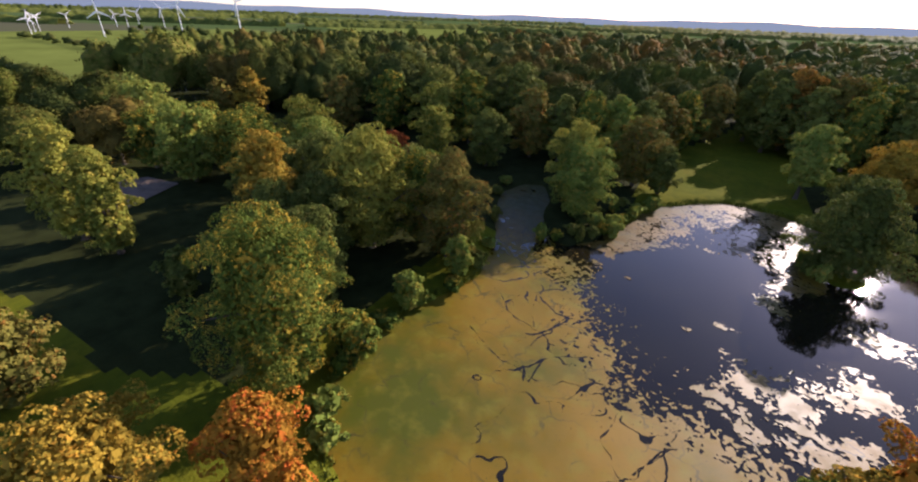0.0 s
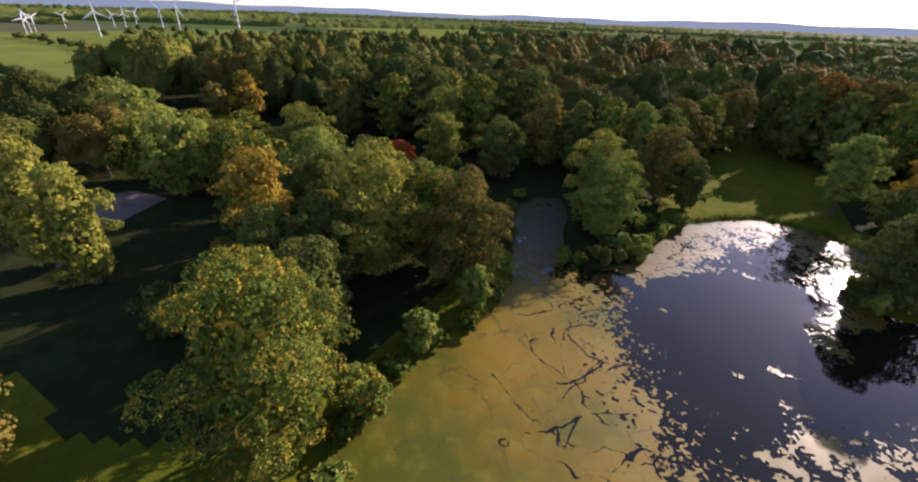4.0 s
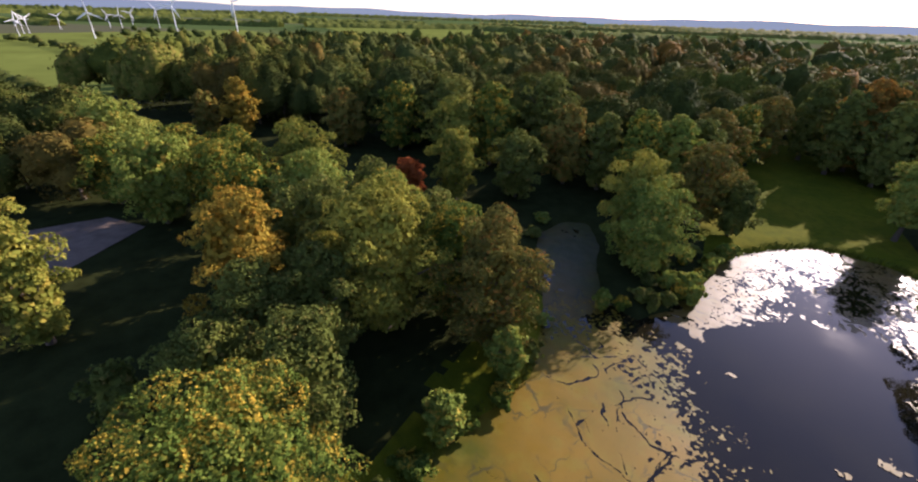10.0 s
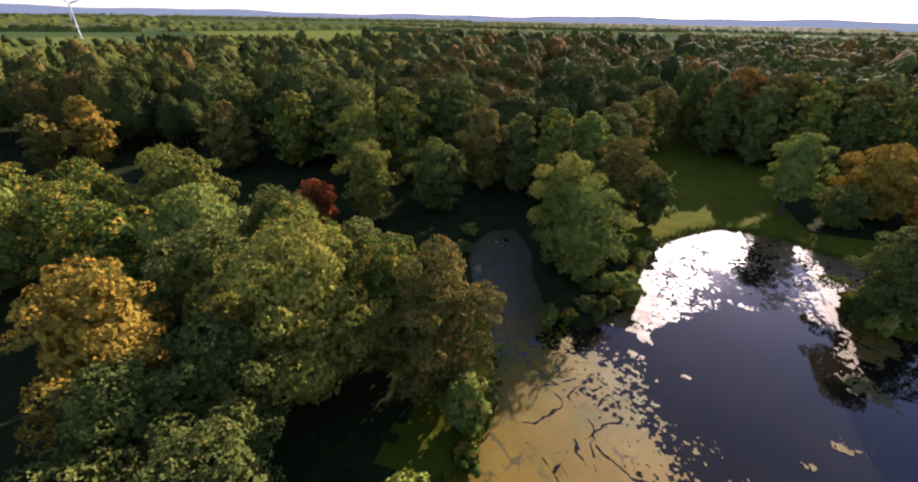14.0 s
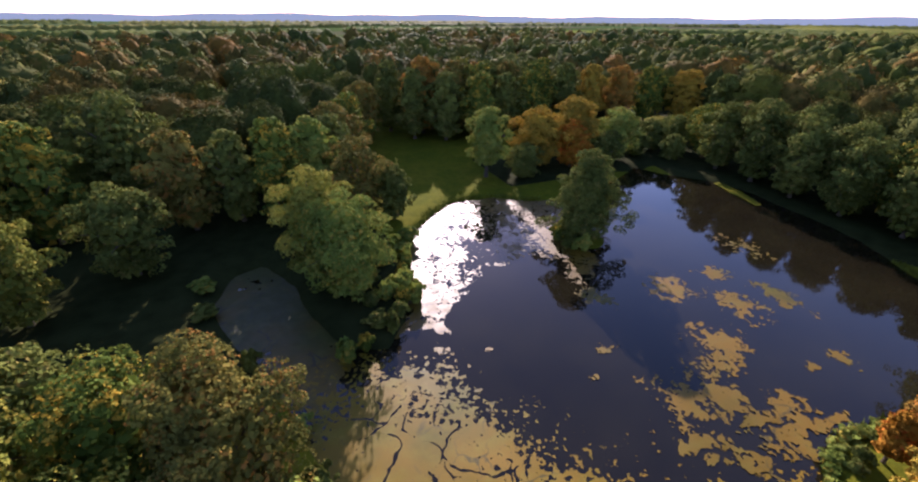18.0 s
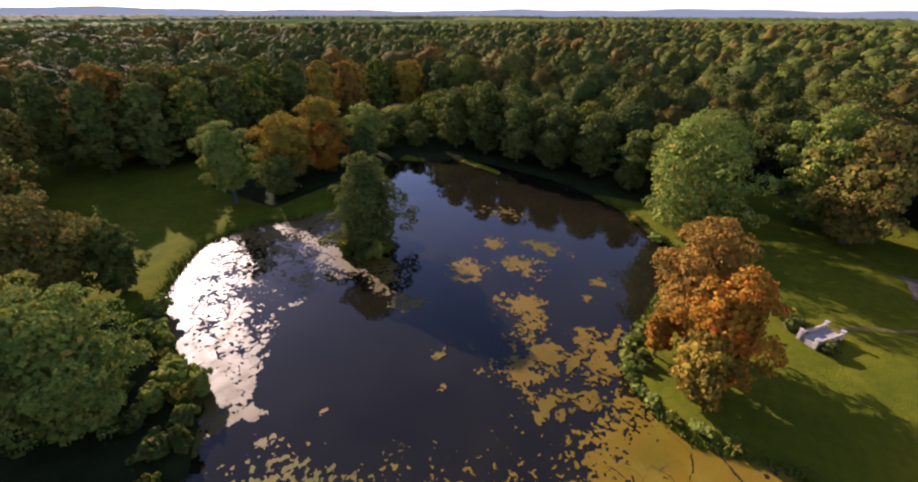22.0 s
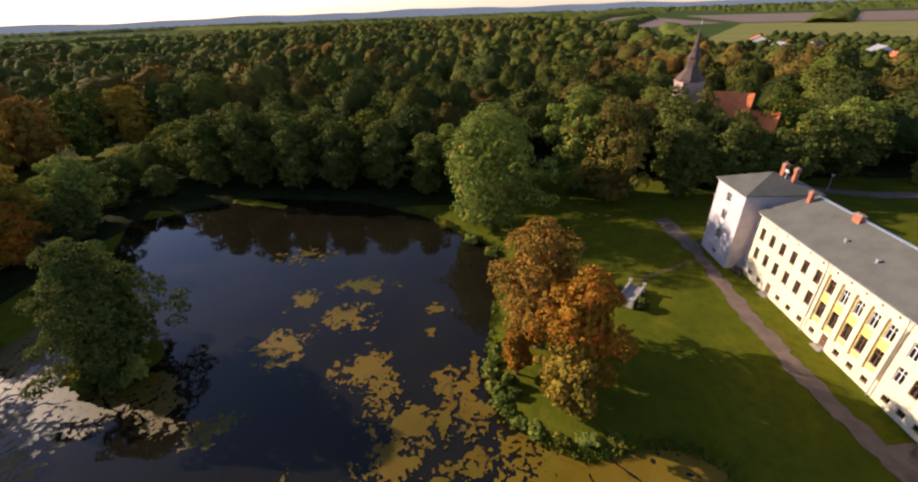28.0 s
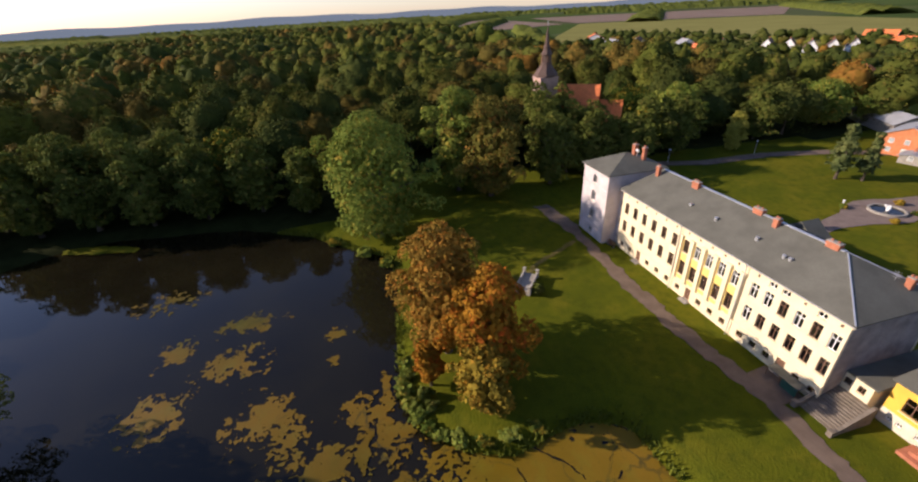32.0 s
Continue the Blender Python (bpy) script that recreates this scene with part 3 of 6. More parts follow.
# ---- trees ----
def leaf_cards(rs, pts, nrm, size, long=1.0, loose=0.4):
    """Small bent leaf sprays at the points, facing along nrm more or less."""
    n = len(pts)
    nrm = nrm + rs.normal(0, loose, (n, 3))
    nrm /= np.linalg.norm(nrm, axis=1, keepdims=True) + 1e-9
    a = np.cross(nrm, rs.normal(0, 1, (n, 3)))
    a /= np.linalg.norm(a, axis=1, keepdims=True) + 1e-9
    b = np.cross(nrm, a)
    s = size * rs.uniform(0.6, 1.25, (n, 1))
    bend = nrm * s * rs.uniform(-0.1, 0.35, (n, 1))
    v = np.stack([pts - a * s * 0.5 * long, pts + b * s * 0.42 + bend, pts + a * s * 0.55 * long, pts - b * s * 0.4 + bend], 1)
    return v.reshape(-1, 3), np.arange(n * 4).reshape(n, 4)


def girth_at(form, t):
    """How wide a crown is at the share t of its height."""
    if form == "cone":
        return (1 - t) ** 0.6 * min(1, 0.8 + t)
    if form == "egg":
        return (1 - t ** 1.5) ** 0.75 * min(1, 0.86 + t)
    if form == "column":
        return math.sqrt(max(0.0, 1 - ((t - 0.38) / 0.64) ** 2)) if t > 0.38 else 0.74 + 0.26 * t / 0.38
    return math.sqrt(max(0.0, 1 - ((t - 0.45) / 0.57) ** 2)) if t > 0.45 else 0.7 + 0.3 * t / 0.45


def lobes(rs, h, base, r, n, lobe, form):
    """Centres and sizes of the clumps of a crown: boughs first, and clumps on them."""
    boughs = []
    nb = 30 if form == "cone" else 25
    turn = rs.uniform(0, 6.28)
    for k in range(nb):
        t = (k + rs.uniform(0.1, 0.9)) / nb
        az = turn + k * 2.4 + rs.uniform(-0.5, 0.5)
        br = r * rs.uniform(0.22, 0.36) * ((1.05 - 0.6 * t) if form == "cone" else 1)
        rad = max(0.0, r * girth_at(form, t) * rs.uniform(0.84, 1.1) - br * 0.8) * (1 if k % 4 else 0.45)
        z = base + br * 0.55 + t * (h - base - br * 1.5)
        boughs.append((rad * math.cos(az), rad * math.sin(az), min(z, h - br * 0.95), br))
    boughs.append((rs.uniform(-0.1, 0.1) * r, rs.uniform(-0.1, 0.1) * r, h - r * 0.36, r * 0.36 * (0.6 if form == "cone" else 1)))
    B = np.array(boughs)
    out = []
    which = rs.choice(len(B), n, p=B[:, 3] ** 2 / (B[:, 3] ** 2).sum())
    for k in which:
        d = rs.normal(0, 1, 3)
        d[:2] += 0.5 * B[k, :2] / (r + 1e-6)
        d[2] = abs(d[2]) if rs.uniform() < 0.75 else d[2]
        d /= np.linalg.norm(d)
        lr = min(lobe, B[k, 3] * 0.6) * rs.uniform(0.65, 1.25)
        out.append((*(B[k, :3] + d * (B[k, 3] - lr * 0.45) * rs.uniform(0.75, 1.05)), lr))
    return np.array(out)


def crown_arrays(seed, h, base, r, n_lobes, lobe, cards, size, form="dome", core=True, long=1.0, fine=True, domes=0.0):
    rs = np.random.RandomState(seed)
    L = lobes(rs, h, base, r, n_lobes, lobe, form)
    which = rs.choice(len(L), cards, p=L[:, 3] ** 2 / (L[:, 3] ** 2).sum())
    d = rs.normal(0, 1, (cards, 3))
    d[:, 2] = np.where(d[:, 2] < -0.3, -d[:, 2] * 0.6, d[:, 2])
    d /= np.linalg.norm(d, axis=1, keepdims=True)
    knobs = rs.normal(0, 1, (len(L), 7, 3)) + (0, 0, 0.35)
    knobs /= np.linalg.norm(knobs, axis=2, keepdims=True)
    near_knob = np.einsum("kij,kj->ki", knobs[which], d).max(1)
    rough = (0.62 + 0.42 * np.clip(near_knob, 0, 1) ** 4)[:, None] * (0.92 + 0.16 * rs.uniform(0, 1, (cards, 1)))
    pts = L[which, :3] + d * L[which, 3:4] * rough * (1.08, 1.08, 0.78)
    gap = np.linalg.norm(pts[:, None, :] - L[None, :, :3], axis=2) / L[None, :, 3]
    keep = (gap < 0.58).sum(1) == 0
    pts, d = pts[keep], d[keep]
    whole = pts - np.array((0, 0, base + (h - base) * 0.35))
    whole /= np.linalg.norm(whole, axis=1, keepdims=True) + 1e-9
    v, q = leaf_cards(rs, pts, d * 0.75 + whole * 0.3 + np.array((0, 0, 0.12)), size, long, 0.55 if size < 0.7 else 0.4 if fine else 0.2)
    if domes:
        m = 7 if fine else 5
        az = np.arange(m) * 2 * math.pi / m
        ring = np.concatenate([np.stack([np.cos(az) * math.cos(e), np.sin(az) * math.cos(e), np.full(m, math.sin(e))], 1) for e in (-0.35, 0.35, 0.95, 1.5)])
        cell = np.array([(i * m + j, i * m + (j + 1) % m, (i + 1) * m + (j + 1) % m, (i + 1) * m + j) for i in range(3) for j in range(m)])
        shape = ring[None] * (domes * L[:, 3])[:, None, None] * (1 + rs.uniform(-0.24, 0.24, (len(L), 4 * m, 1))) * (1.1, 1.1, 0.9)
        dv = (L[:, None, :3] + shape).reshape(-1, 3)
        dq = (cell[None] + (np.arange(len(L)) * 4 * m)[:, None, None]).reshape(-1, 4)
        q, v = np.concatenate([q, dq + len(v)]), np.concatenate([v, dv])
    elif fine:
        k = int(cards * 0.16)
        t = rs.uniform(0.03, 0.9, k)
        az = rs.uniform(0, 6.28, k)
        rad = r * 0.56 * np.array([girth_at(form, a) for a in t]) * np.sqrt(rs.uniform(0.2, 1, k))
        inner = np.stack([rad * np.cos(az), rad * np.sin(az), base + (h - base) * t * 0.95], 1)
        v2, q2 = leaf_cards(rs, inner, np.stack([np.cos(az), np.sin(az), 0.4 + 0 * az], 1), size * 2.4, long, 0.5)
        q, v = np.concatenate([q, q2 + len(v)]), np.concatenate([v, v2])
    elif core:
        m, rings = 6, 3
        cv, cq = [], []
        for i in range(rings + 1):
            t = 1 - i / rings
            for j in range(m):
                az = 2 * math.pi * j / m
                rr = r * 0.5 * girth_at(form, min(t, 0.98)) * (1 + 0.12 * math.sin(3 * az + seed + i)) * (0.1 if i == rings else 1)
                cv.append((rr * math.cos(az), rr * math.sin(az), base + (h - base) * (0.04 + 0.8 * t)))
        for i in range(rings):
            for j in range(m):
                a, b = i * m + j, i * m + (j + 1) % m
                cq.append((a, b, b + m, a + m))
        q = np.concatenate([np.array(cq) , q + len(cv)])
        v = np.concatenate([np.array(cv), v])
    return v, q, L


def canopy(seed, h, base, r, nu, nv, knobs_n, cards, size):
    """A broad woodland crown seen from afar: one lumpy mass of boughs with leaf sprays all over."""
    rs = np.random.RandomState(seed)
    nb = rs.randint(8, 13)
    c = rs.normal(0, 1, (nb, 3)) + (0, 0, 0.45)
    c *= (rs.uniform(0.3, 0.62, nb) / np.linalg.norm(c, axis=1))[:, None]
    big = rs.uniform(0.3, 0.5, nb)
    kn = rs.normal(0, 1, (knobs_n * 2, 3)) + (0, 0, 0.4)
    kn /= np.linalg.norm(kn, axis=1, keepdims=True)
    size_k = rs.uniform(0.1, 0.24, knobs_n * 2)

    def bulge(d):
        """How far the crown reaches along each way: boughs, and clumps on them."""
        along = d @ c.T
        reach = along ** 2 - (c ** 2).sum(1) + big ** 2
        out = np.where(reach > 0, along + np.sqrt(np.maximum(reach, 0)), 0.4).max(1)
        ang = np.arccos(np.clip(d @ kn.T, -1, 1))
        lump = (np.sqrt(np.clip(1 - (ang / (size_k * 1.6)) ** 2, 0, 1)) * size_k).max(1)
        return np.maximum(out, 0.4) * 0.92 + 0.75 * lump
    e = np.linspace(-0.5, 1.45, nv + 1)
    a = np.arange(nu) * 2 * math.pi / nu
    E, A = np.meshgrid(e, a, indexing="ij")
    d = np.stack([np.cos(E) * np.cos(A), np.cos(E) * np.sin(A), np.sin(E)], -1).reshape(-1, 3)
    mid = base + (h - base) * 0.42
    span = np.array((r, r, h - mid))
    v = d * bulge(d)[:, None] * (0.94 + rs.uniform(-0.09, 0.09, (len(d), 1))) * span + (0, 0, mid)
    v[:, 2] = np.maximum(v[:, 2], 0.2)
    ix = np.arange(len(d)).reshape(nv + 1, nu)
    q = np.stack([ix[:-1], np.roll(ix, -1, 1)[:-1], np.roll(ix, -1, 1)[1:], ix[1:]], -1).reshape(-1, 4)
    dc = rs.normal(0, 1, (cards, 3)) + (0, 0, 0.5)
    dc /= np.linalg.norm(dc, axis=1, keepdims=True)
    p = dc * bulge(dc)[:, None] * (0.95 + 0.16 * rs.uniform(0, 1, (cards, 1))) * span + (0, 0, mid)
    keep = p[:, 2] > base * 0.5
    v2, q2 = leaf_cards(rs, p[keep], dc[keep] + (0, 0, 0.2), size, 1.0, 0.5)
    return np.concatenate([v, v2]), np.concatenate([q, q2 + len(v)])


def trunk_mesh(seed, h, base, r, L, girth, limbs=9):
    rs = random.Random(seed)
    bm = bmesh.new()
    lean = Vector((rs.uniform(-0.5, 0.5), rs.uniform(-0.5, 0.5), 0))
    top = base + (h - base) * 0.55
    prev = Vector((0, 0, -0.6))
    for k, z in enumerate((0.5, base * 0.6, base + 1, top)):
        here = lean * (z / top) + Vector((0, 0, z))
        tube(bm, prev, here, girth * (1.35, 1.0, 0.85, 0.62)[k], girth * (1.0, 0.85, 0.62, 0.25)[k], 8, False)
        prev = here
    for k in range(limbs):
        p = L[rs.randrange(len(L))]
        z = rs.uniform(base * 0.75, top * 0.9)
        s = lean * (z / top) + Vector((0, 0, z))
        e = s.lerp(Vector(p[:3]), 0.9)
        m = s.lerp(e, 0.5) + Vector((0, 0, 0.08 * (e - s).length))
        tube(bm, s, m, girth * 0.4, girth * 0.25, 5, False)
        tube(bm, m, e, girth * 0.25, girth * 0.06, 5, False)
    me = bpy.data.meshes.new("trunk")
    bm.to_mesh(me)
    bm.free()
    me.materials.append(BARK)
    return me


def tree_proto(seed, kind, h, base, r, n_lobes, lobe, cards, size, form="dome", girth=0.5, limbs=9, long=1.0, domes=0.0):
    v, q, L = crown_arrays(seed, h, base, r, n_lobes, lobe, cards, size, form, True, long, True, domes)
    return (mesh_arrays("crown", v, q, LEAF[kind]), trunk_mesh(seed, h, base, r, L, girth, limbs), h, r)


def plant(proto, x, y, h, r, turn, label, category="tree", group="", name="tree"):
    crown, trunk, h0, r0 = proto
    z = float(land(np.array([x]), np.array([y]))[0]) if -60 < x < 110 and -10 < y < 160 else 0.95
    t = new(name)
    t.matrix_basis = Matrix.Translation((x, y, max(z, 0.1))) @ Matrix.Rotation(turn, 4, "Z") @ Matrix.Diagonal((r / r0, r / r0, h / h0, 1))
    tagged(t, label, category, group)
    for nm, me in (("trunk", trunk), ("crown", crown)):
        o = new(nm, me)
        o.parent = t
    return t


SPOTS = []


def near_tree(kind, x, y, h, r, label, form="dome", seed=None, base=0.06, dense=1.0, lobe=None, name="tree", long=1.0, size=0.5, wide=1.2):
    """A tree of its own shape beside the pond or the house."""
    r *= wide
    seed = seed or int(abs(x * 13 + y * 7)) + 1
    area = r * r * 2 + r * h
    pr = tree_proto(seed, kind, h, h * base, r, int(90 + r * 11), lobe or (0.72 + 0.075 * r), int(dense * min(13000, 2000 + area * 25)), size, form, 0.028 * h, 11, long)
    SPOTS.append((x, y, r))
    return plant(pr, x, y, h, r, 0.0, label, "tree", "", name)


near_tree("oak", -40.3, 26, 25.5, 10.6, "broad old oak with yellowing leaf tips on the pond bank", dense=3.8, size=0.24, wide=1.0)
near_tree("dark", -49.2, 40, 18, 6.5, "dark green oak standing between larger trees", dense=2.4, size=0.33)
near_tree("dark", -61.5, 43.5, 18.5, 6.5, "dark green oak with spreading branches", dense=2.4, size=0.33)
near_tree("dark", -58, 50.5, 19, 6, "dark green oak under a silver poplar", dense=2.4, size=0.33)
near_tree("dark", -60, 36.5, 15.5, 5.6, "low dark green oak with spreading branches", dense=2.4, size=0.33)
near_tree("gold", -67.5, 47, 25.5, 6.6, "golden yellow autumn tree in the park", dense=1.6, size=0.38)
near_tree("silver", -55, 60, 25.5, 8.8, "tall silver-green poplar with shimmering leaves", dense=2.4, size=0.32)
near_tree("dark", -68, 61.5, 22, 7.4, "broad dark green tree beside a silver poplar", dense=1.8, size=0.36)
near_tree("oak", -47.5, 68, 20.5, 6.8, "green tree between a poplar and a copper tree", dense=1.8, size=0.36)
near_tree("copper", -39.8, 65.2, 22, 7.0, "tree turning copper brown at the pond edge", dense=2.4, size=0.32)
near_tree("silver", -100, 85.5, 22.5, 8.6, "silver-green poplar in the park", dense=1.3, size=0.42)
near_tree("light", -84, 73.5, 21, 8.2, "light green park tree before a poplar", dense=1.3, size=0.42)
near_tree("oak", -107, 69, 20, 8.2, "broad green park tree", dense=1.2, size=0.42)
near_tree("silver", -106, 30, 24.5, 9.0, "pale silver-green tree at the park's edge", dense=1.5, size=0.4, wide=0.9)
near_tree("silver", -94, 31, 21.5, 6.4, "pale silver-green tree beside a gravel square", dense=1.5, size=0.4, wide=1.0)
near_tree("light", -158, 71, 24, 10, "large light green tree in the park", dense=1.1)
near_tree("light", -120, 62, 22, 8, "light green tree in the park", dense=1.1)
near_tree("red", -82, 103.5, 12, 4.3, "small scarlet autumn maple")
near_tree("silver", -72.6, 111, 20, 6.2, "pale grey-green tree before the dark wood")
near_tree("dark", -60, 122, 18.5, 7.2, "grey-green tree before the dark wood")
near_tree("silver", -86.5, 134, 22.5, 8.5, "grey-green tree before the dark wood")
near_tree("silver", -27.5, 108.5, 22, 6.8, "pale green tree on the pond's grassy point", dense=1.7, size=0.36)
near_tree("light", -23.5, 101, 19.5, 7.8, "bright green bushy tree leaning over the water", dense=1.9, size=0.34, base=0.03)
near_tree("copper", -15.5, 131, 20.8, 7.4, "tall dark olive tree on the pond's point", dense=1.3, size=0.42)
near_tree("dark", -8, 128.5, 14, 4.8, "low dark tree leaning over the pond's grassy point", dense=1.2)
near_tree("dark", 30, 104.5, 20, 10.6, "dark egg-shaped tree standing in the water's edge", form="egg", dense=2.4, base=0.01, size=0.36, wide=1.0)
near_tree("light", 26.5, 148, 21, 7.8, "round light green tree in the meadow", dense=1.4, wide=1.0, base=0.2)
near_tree("gold", 46.5, 151.5, 19.5, 9.4, "green-gold tree by the pond's far bank", dense=1.4)
near_tree("gold", 63, 155, 21.5, 8.6, "tall golden tree by the pond's far bank", dense=1.4)
near_tree("orange", 57, 147, 15.5, 6.0, "orange-tinged tree by the pond's far bank", dense=1.2)
near_tree("light", 76, 147.5, 18, 6.6, "light green tree by the pond's far bank", dense=1.2)
near_tree("dark", 37, 143, 11, 5.5, "low dark tree under taller ones on the bank", dense=0.9)
near_tree("dark", 68, 143, 12, 5.5, "low dark tree under taller ones on the bank", dense=0.9)
near_tree("dark", 110, 157, 11, 5.0, "small dark tree by the inlet")
near_tree("light", 72.5, 47, 27.5, 13.4, "huge pale green plane tree on the pond bank", dense=2.1, size=0.42)
near_tree("light", 92, 23, 28, 8, "light green tree behind the lawn", dense=1.2)
near_tree("copper", 85, 16, 26, 9.6, "broad olive-brown tree beside the house lawn", dense=1.4)
near_tree("brown", 31.5, 41, 21, 8.4, "brown-orange autumn tree on the pond bank", dense=1.8, form="column", base=0.12, size=0.38, wide=1.0)
near_tree("orange", 22.5, 37.5, 19, 5.9, "bright orange maple on the pond bank", dense=1.8, base=0.12, size=0.38, wide=1.0)
near_tree("gold", 20, 39, 11, 4.2, "yellow-orange maple under a taller orange one", dense=1.6, base=0.1, wide=1.0)
near_tree("orange", 26, 44.7, 7.5, 2.3, "small red-orange maple on the pond bank", dense=1.2, base=0.2, wide=1.0)
near_tree("orange", -28.5, 14.5, 15, 5.2, "bright orange maple below the house", dense=2.4, size=0.33, wide=1.0)
near_tree("gold", -40, 5, 14.5, 8.0, "yellowing tree at the pond's end", dense=2.4, size=0.33, wide=1.0)
# park trees, most of them added to shade the lawn between
for x, y, h, r in ((-75, 62, 19, 6.2), (-66, 75, 20, 6.5), (-77, 84, 18, 6), (-56, 76, 18, 6), (-93, 66, 20, 6.5), (-80, 55, 18, 6), (-112, 78, 19, 7), (-130, 74, 19, 7), (-70, 30, 9, 3), (-124, 84, 18, 7), (-140, 62, 18, 7)):
    near_tree("dark" if r < 6.3 else "oak", x, y, h, r, "dark green park tree deepening the shade", dense=0.7)
near_tree("light", -34.5, 61, 8.5, 2.6, "small sunlit tree at the water's edge")
near_tree("oak", -36, 34, 9, 3, "bushy sapling on the pond bank")
near_tree("light", -37, 48, 7, 2.6, "bushy sapling on the pond bank")
near_tree("copper", -66, 6, 13, 6.0, "brownish tree in the park")
# churchyard trees; the pair at y 44-45 is added to shade the lawn
for x, y, h, r in ((87, -2, 20, 6.5), (90, -15, 19, 6.5), (97, -4, 24, 6), (94, -10.5, 21, 6), (105, -5, 25, 5.5), (106, -14, 23.5, 5), (96, -19, 19.5, 6), (91, -23, 16, 5), (88, -27, 17, 6), (97, -38, 19, 7), (90, 45, 23, 6.5), (100, 44, 23, 7.5), (97, -50, 18, 7), (99, -84, 18, 7)):
    near_tree("dark", x, y, h, r, "dark green tree round churchyard and lawn", dense=0.8)
# the wood's edge behind the meadow, with nearer trees added to shade it
for kd, x, y, h, r in (("brown", 26, 208, 30.5, 8.5), ("copper", 39, 206, 29, 8), ("oak", 50, 202, 28, 7.5), ("dark", 14, 216, 29, 7), ("copper", 62, 204, 28, 8), ("oak", 76, 202, 27, 8), ("dark", 90, 200, 27, 8), ("gold", 104, 199, 26, 7.5), ("brown", 119, 198, 25, 7.5), ("oak", 134, 194, 25, 8),
                       ("gold", 150, 186, 24, 8), ("dark", 154, 170, 23, 8), ("dark", 32, 214, 29, 8), ("oak", 45, 213, 29, 8), ("dark", 69, 211, 28, 8), ("oak", 83, 210, 28, 8), ("dark", 20, 201, 27, 6.5), ("dark", 31, 194, 26, 7), ("oak", 43, 189, 26, 7), ("dark", 55, 190, 25, 7), ("oak", 67, 192, 25, 7), ("dark", 56, 209, 28, 7)):
    near_tree(kd, x, y, h, r, "tall woodland edge tree shading the meadow before it", dense=0.6, size=0.85)
for x, y, h, r in ((101, 127, 21.5, 6.6), (100, 114, 24, 7), (98, 101, 22, 7), (97, 88, 20, 7), (97, 75, 19.5, 6.5), (92, 63, 17, 5.5), (108, 138, 19, 6), (109, 121, 23, 7), (107, 107, 23, 7), (106, 94, 22, 7), (105, 81, 21, 7), (95, 140, 9, 4), (86, 148, 10, 4.5), (97, 152, 12, 5), (106, 150, 13, 5), (120, 152, 15, 6), (92, 158, 12, 5)):
    near_tree("dark" if int(x) % 3 else "oak", x, y, h, r, "dark green tree shading the pond's bank", dense=0.8, size=0.6)
for kd, x, y, h, r in (("dark", -138, 145, 27, 9), ("copper", -131, 131, 21, 7.5), ("oak", -113, 140, 24, 8), ("dark", -98, 148, 25, 8), ("oak", -78, 143, 26.5, 8.5), ("dark", -65, 159, 29, 9), ("copper", -52, 140, 23.5, 7), ("dark", -42, 141, 22, 6), ("oak", -32.5, 137, 25, 6.4),
                       ("light", -24, 139.5, 24.5, 6.0), ("copper", -15.5, 168, 22, 8.0), ("dark", -19, 152, 22, 7), ("oak", -9, 184, 22, 7.5), ("gold", -172, 120, 21.5, 6), ("copper", -182, 112, 17, 5), ("copper", 0, 204, 23, 7.5)):
    near_tree(kd, x, y, h, r, "tall woodland edge tree above dark shade", dense=0.5, size=0.85)
near_tree("willow", 92, -68, 12.5, 3.8, "yellow-green weeping willow behind the lawn", base=0.05, long=1.8, wide=1.0)
near_tree("needle", 62, -72, 14.5, 3.4, "conifer with bare lower trunk on the lawn", form="egg", name="conifer", base=0.16, dense=0.9, wide=1.0)
near_tree("needle", 58.5, -76.5, 12.5, 2.8, "conifer beside another on the lawn", form="egg", name="conifer", base=0.16, dense=0.9, wide=1.0)
near_tree("dark", 46, -84, 12, 5.0, "dark green tree by the brick house")
near_tree("light", 104, -118, 17, 12, "broad light green tree behind the lawn")
near_tree("light", 108, -58, 20, 9, "light green tree behind the drive")
near_tree("oak", 104, -36, 22, 9, "green tree behind the house")


# ---- woods ----
WEST = [(-300, 104), (-236, 122), (-190, 132), (-160, 142), (-128, 140), (-104, 150), (-70, 160), (-40, 150), (-24, 148), (-16, 160), (-11, 176), (-3, 196), (6, 222), (16, 262), (30, 320), (45, 420), (40, 640),
        (-70, 690), (-150, 640), (-230, 600), (-300, 430), (-360, 270), (-300, 150)]
EAST = [(36, 330), (24, 275), (14, 232), (28, 218), (52, 216), (82, 214), (98, 208), (126, 205), (146, 199), (160, 184), (162, 164), (150, 150), (126, 142), (116, 128), (115, 107), (113, 85), (109, 66), (100, 52), (104, 42), (112, 32), (104, 8), (101, -10), (97, -34), (98, -50),
        (97, -66), (97, -86), (94, -98), (88, -112), (100, -150), (190, -150), (260, -120), (400, -140), (900, -160), (1300, 100), (1050, 480), (650, 520), (500, 800), (150, 900), (60, 600), (40, 400)]
PARK = [(-250, 20), (-150, 28), (-134, 62), (-150, 78), (-250, 66)]
GLADES = [[(275, 135), (355, 158), (348, 208), (280, 198)], [(82, 18), (103, 18), (106, 34), (84, 34)], [(96, -14), (124, -14), (124, -32), (96, -32)]]


